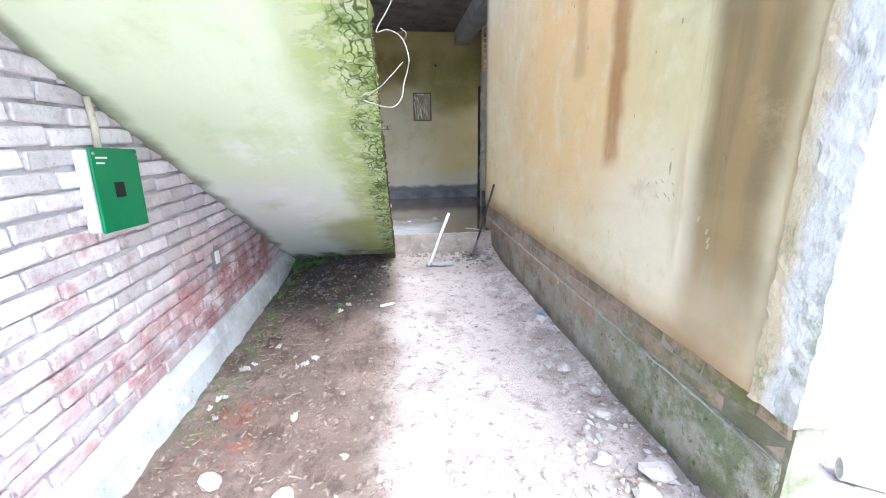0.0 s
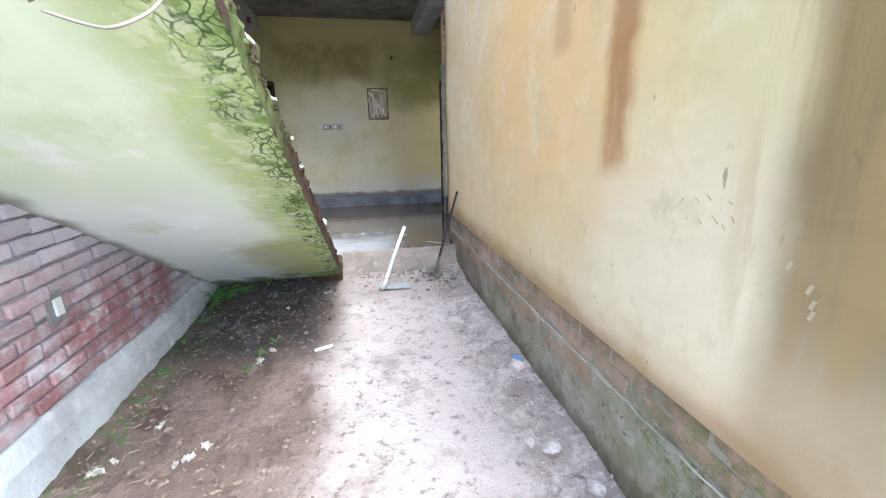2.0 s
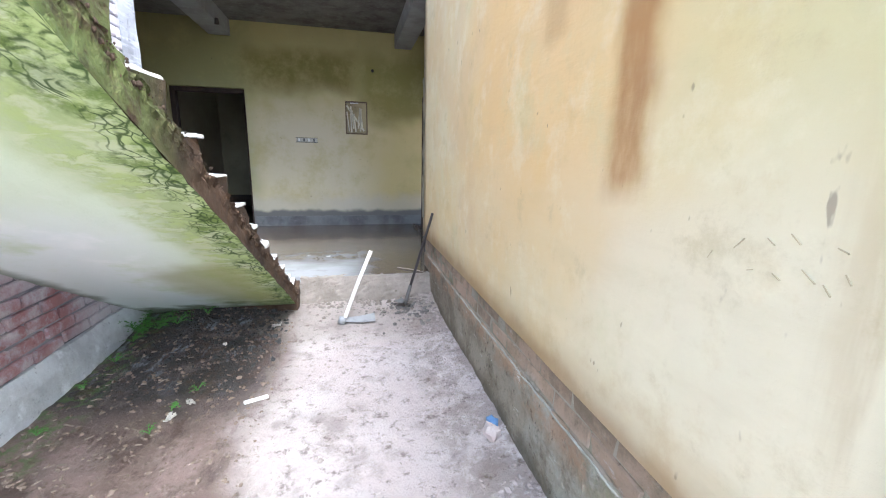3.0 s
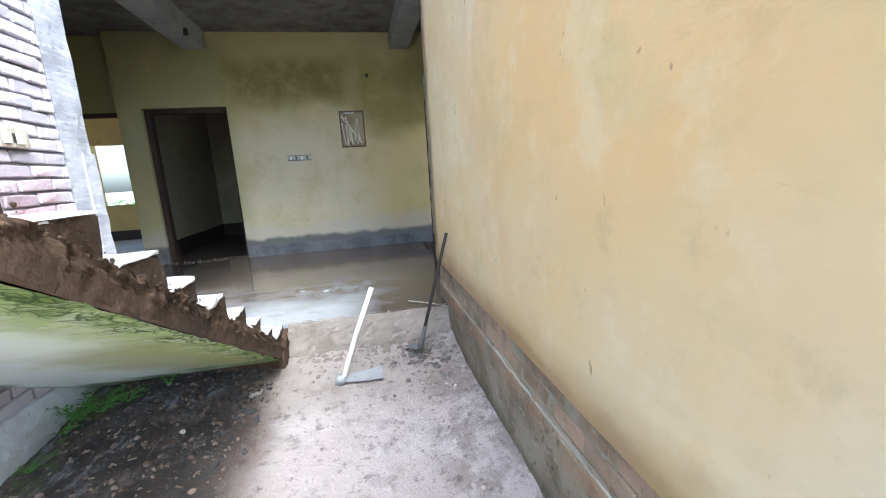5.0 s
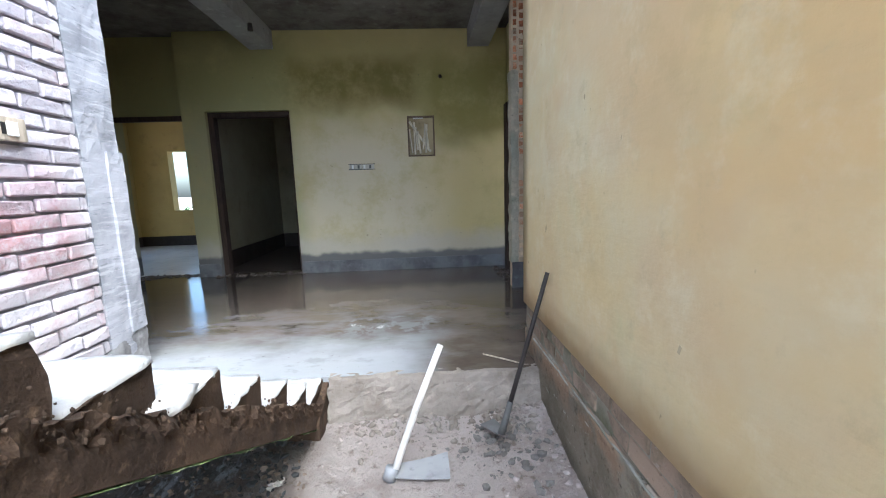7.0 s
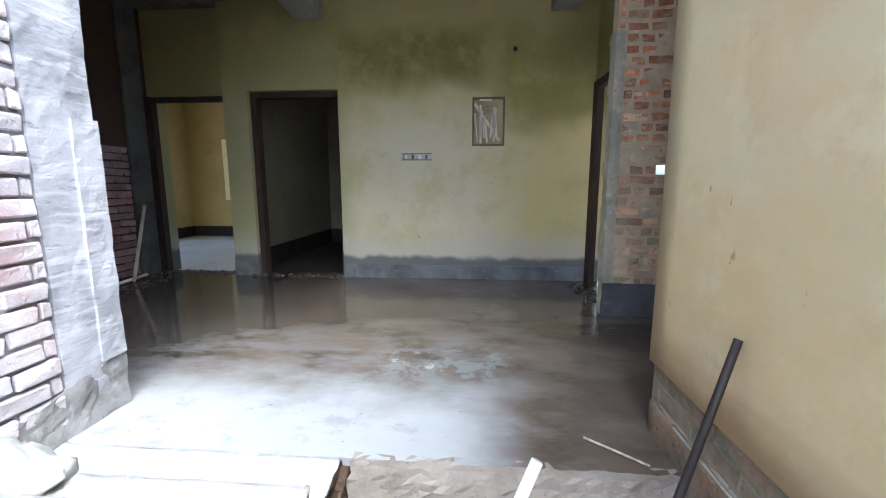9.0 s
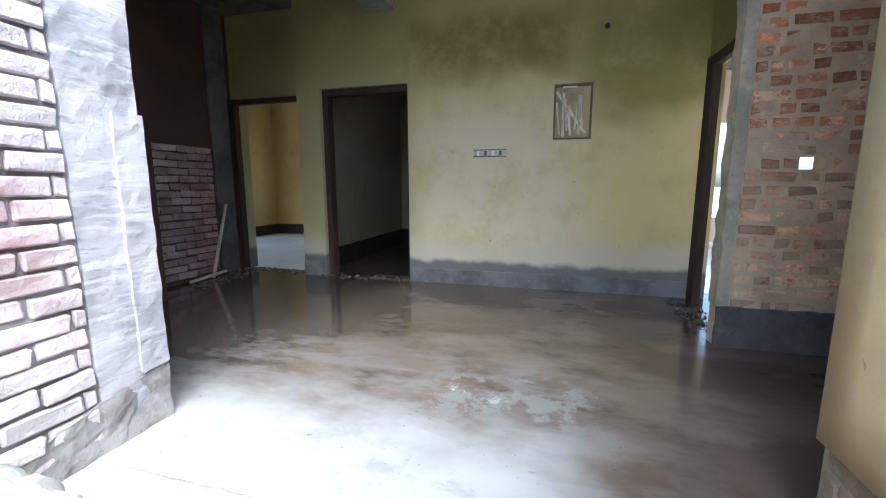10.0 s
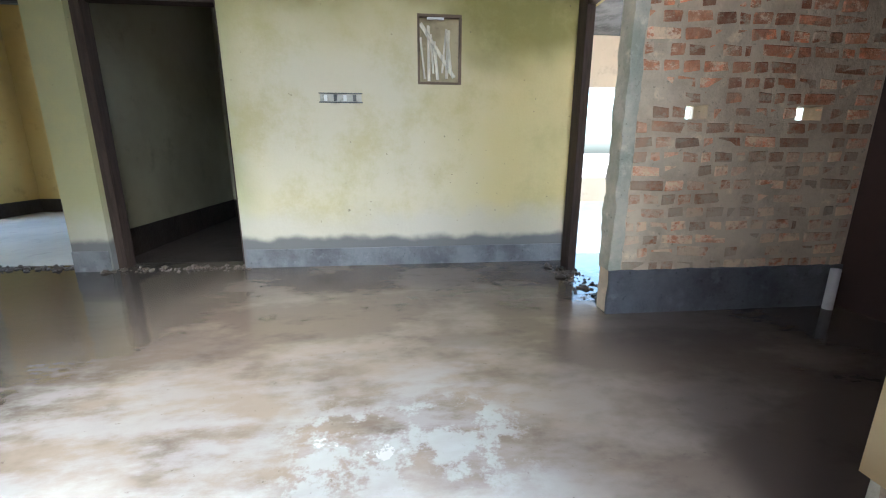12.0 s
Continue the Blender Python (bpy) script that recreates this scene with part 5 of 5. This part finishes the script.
for y, z, ln, tilt in ((1.96, 1.235, 0.05, 50), (1.90, 1.25, 0.03, -35), (1.86, 1.262, 0.04, -40), (1.79, 1.257, 0.028, -20), (1.83, 1.205, 0.05, -38), (1.80, 1.19, 0.035, -50),
                       (1.775, 1.215, 0.03, -55), (1.93, 1.19, 0.02, 20), (2.02, 1.2, 0.035, 60), (1.88, 1.19, 0.03, -30)):
    marks.append(((RX - 0.0005, y, z), ln * 0.6, 0.003, 0.0018, 90, tilt))
for y, z in ((1.547, 1.069), (1.545, 1.045), (1.611, 1.139), (3.874, 0.926), (1.56, 1.10), (3.3, 1.32), (4.5, 1.5)):
    marks.append(((RX - 0.0005, y, z), 0.024, 0.003, 0.009, 90, 70))
slivers("scratch", marks, make_plain("grey_gouge", (0.50, 0.43, 0.28), 0.95), "grey scratches gouged in the plaster", "scratches", wall_right)

# ---- weeds ----
M_LEAF = make_plain("weed_leaf", (0.09, 0.24, 0.04), 0.6, grain=30, dark=0.6)


def weed(at, size, seed, fronds):
    r = random.Random(seed)
    z0 = ground_z(*at)
    ob = thing("weed", "small green weed growing from the earth", "weed", "weeds under the stair", at=(at[0], at[1], z0))
    for k in range(fronds):
        a = r.uniform(0, 6.28)
        bm = bmesh.new()
        ln, rise = size * r.uniform(0.6, 1.1), size * r.uniform(0.3, 0.9)
        spine = [Vector((math.cos(a) * ln * f, math.sin(a) * ln * f, rise * math.sin(f * 2.2) + 0.002)) for f in (0, 0.25, 0.5, 0.75, 1)]
        tube(bm, spine, 0.0022, 5, 0.4)
        side = Vector((-math.sin(a), math.cos(a), 0))
        for i in range(1, 5):
            for s in (-1, 1):
                b = spine[i]
                w = size * 0.32 * (1.15 - i * 0.18)
                tip = b + side * s * w + Vector((math.cos(a), math.sin(a), 0.3)) * w * 0.4
                mid = b.lerp(tip, 0.5)
                fw = (tip - b).cross(Vector((0, 0, 1))).normalized() * w * 0.22
                v = [bm.verts.new(b), bm.verts.new(mid + fw), bm.verts.new(tip), bm.verts.new(mid - fw + Vector((0, 0, 0.003)))]
                bm.faces.new(v)
        part("frond", bm, M_LEAF, ob)


for k, (x, y, s, n) in enumerate(((-1.16, 4.62, 0.15, 11), (-1.06, 4.66, 0.14, 10), (-0.95, 4.70, 0.11, 9), (-1.17, 4.5, 0.08, 6), (-0.58, 3.58, 0.06, 6), (-0.5, 3.75, 0.05, 5),
                                  (-1.16, 3.9, 0.05, 5), (-1.15, 3.5, 0.05, 5), (-1.13, 3.2, 0.045, 5), (-1.15, 2.95, 0.045, 5), (-0.62, 3.42, 0.045, 5), (-0.75, 4.78, 0.07, 6), (-1.14, 4.2, 0.06, 6))):
    weed((x, y), s, k, n)


# ---- window frame and shrubs outside ----
w1 = structure(new("window_1"), "open unglazed window opening with a plastered sill", "window")
part("window_sill", block((-4.86, 11.97, 1.03), (-3.74, 12.2, 1.052)), M_YELLOW, w1)


def shrubs(name, cx, cy, w, d, h, n, seed):
    r = random.Random(seed)
    vs, fs = [], []
    for i in range(n):
        x = cx + r.uniform(-w, w)
        top = h * (0.7 + 0.35 * noise.noise(Vector((x * 0.9, seed, 0))))
        p = Vector((x, cy + r.uniform(-d, d), r.random() ** 0.8 * top))
        a, b = Vector((r.gauss(0, 1), r.gauss(0, 1), r.gauss(0, 0.6))).normalized(), Vector((r.gauss(0, 1), r.gauss(0, 1), r.gauss(0, 1))).normalized()
        s = r.uniform(0.05, 0.12)
        o = len(vs)
        vs += [tuple(p), tuple(p + a * s + b * s * 0.3), tuple(p + a * s * 2), tuple(p + a * s - b * s * 0.3)]
        fs.append((o, o + 1, o + 2, o + 3))
    me = bpy.data.meshes.new(name)
    me.from_pydata(vs, [], fs)
    me.materials.append(M_LEAF)
    tagged(new(name, me), "sunlit green shrubs outside the window", "shrubs", kind="stuff")


shrubs("shrubs", -6.2, 19.5, 4.5, 0.8, 1.3, 5000, 2)


# ---- bricks, last ----
def brick_mesh(name, length, height, depth, mat, seed, wear=0.016):
    """A worn brick along x, its face towards -y at y=0."""
    bm = bmesh.new()
    box(bm, (-length / 2, 0, -height / 2), (length / 2, depth, height / 2))
    bmesh.ops.bevel(bm, geom=bm.edges[:], offset=0.006, segments=1, affect="EDGES")
    for v in bm.verts:
        nv = noise.noise_vector(v.co * 26 + Vector((seed * 5, seed, 0))) * wear
        v.co += Vector((nv.x, nv.y * 0.4, nv.z * 0.8))
    bmesh.ops.recalc_face_normals(bm, faces=bm.faces)
    me = bpy.data.meshes.new(name)
    bm.to_mesh(me)
    bm.free()
    me.materials.append(mat)
    return me


def lay(parent, place, u0, u1, z0, z1, mat, course=0.08, keep=None, holes=(), proud=0.014, joint=0.014, seed=1, english=False, limit=300, ragged=False):
    """Lays bricks over a face. place(u, z) gives the pose of a brick whose face looks along its own -y. Bricks that keep() refuses
    go into one joined mesh; so do those past the limit."""
    r = random.Random(seed)
    full, half = [brick_mesh("brick", 0.24, course - joint, 0.05, mat, seed + k) for k in range(4)], [brick_mesh("brick", 0.115, course - joint, 0.05, mat, seed + 9 + k) for k in range(3)]
    rest_v, rest_f, count = [], [], 0
    row = 0
    z = z0 + course / 2
    while z + course / 2 <= z1 + 1e-4:
        hd = english and row % 2 == 1
        step_u = 0.127 if hd else 0.252
        u = u0 - (0.0 if row % 2 == 0 else (0.0635 if hd else 0.126))
        while u < u1 - 0.02:
            if ragged:
                step_u = r.choice((0.08, 0.1, 0.115, 0.13, 0.17, 0.215))
            a, b = max(u, u0), min(u + step_u, u1)
            u += step_u
            a, b = a + joint / 2, b - joint / 2
            for h in holes:
                if h[2] < z < h[3]:
                    if a < h[0] < b:
                        b = h[0]
                    elif a < h[1] < b:
                        a = h[1]
            if b - a < 0.03 or any(h[2] < z < h[3] and h[0] < (a + b) / 2 < h[1] for h in holes):
                continue
            me = r.choice(half if b - a < 0.16 else full)
            w = 0.115 if b - a < 0.16 else 0.24
            m = place((a + b) / 2, z) @ pose(0, -proud + r.uniform(-0.005, 0.004), r.uniform(-0.003, 0.003), r.uniform(-1.8, 1.8), r.uniform(-2.0, 2.0), r.uniform(-1.4, 1.4)) @ Matrix.Diagonal(((b - a) / w, 1, 1, 1))
            if (keep is None or keep((a + b) / 2, z)) and count < limit:
                ob = new("brick", me)
                ob.parent = parent
                ob.matrix_basis = m
                count += 1
            else:
                o = len(rest_v)
                rest_v += [tuple(m @ v.co) for v in me.vertices]
                rest_f += [[o + i for i in p.vertices] for p in me.polygons]
        z += course
        row += 1
    if rest_v:
        me = bpy.data.meshes.new("brickwork")
        me.from_pydata(rest_v, [], rest_f)
        me.materials.append(mat)
        ob = new("brickwork", me)
        ob.parent = parent
        tagged(ob, kind="stuff")


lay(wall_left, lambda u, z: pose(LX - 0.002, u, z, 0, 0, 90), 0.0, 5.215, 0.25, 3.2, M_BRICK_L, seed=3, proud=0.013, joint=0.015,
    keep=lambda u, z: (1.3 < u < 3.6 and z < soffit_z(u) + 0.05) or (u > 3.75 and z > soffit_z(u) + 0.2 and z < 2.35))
lay(wall_part, lambda u, z: pose(u, 7.062, z), 1.498, 2.968, 0.54, 3.25, M_BRICK_R, course=0.08, seed=5, ragged=True, holes=HOLES, proud=0.003, joint=0.021, keep=lambda u, z: z < 2.4)
lay(wall_part, lambda u, z: pose(u, 7.062, z), 1.44, 1.496, 2.48, 3.25, M_BRICK_R, course=0.08, seed=15, proud=0.004, joint=0.022)
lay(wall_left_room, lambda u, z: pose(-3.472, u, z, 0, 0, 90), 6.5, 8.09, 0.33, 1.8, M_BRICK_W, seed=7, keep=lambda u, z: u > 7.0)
lay(wall_base, lambda u, z: pose(RX + 0.022, u, z, 0, 0, -90), 1.11, 5.46, -0.04, 0.60, M_BRICK_BASE, course=0.08, seed=8, proud=0.006, joint=0.006)
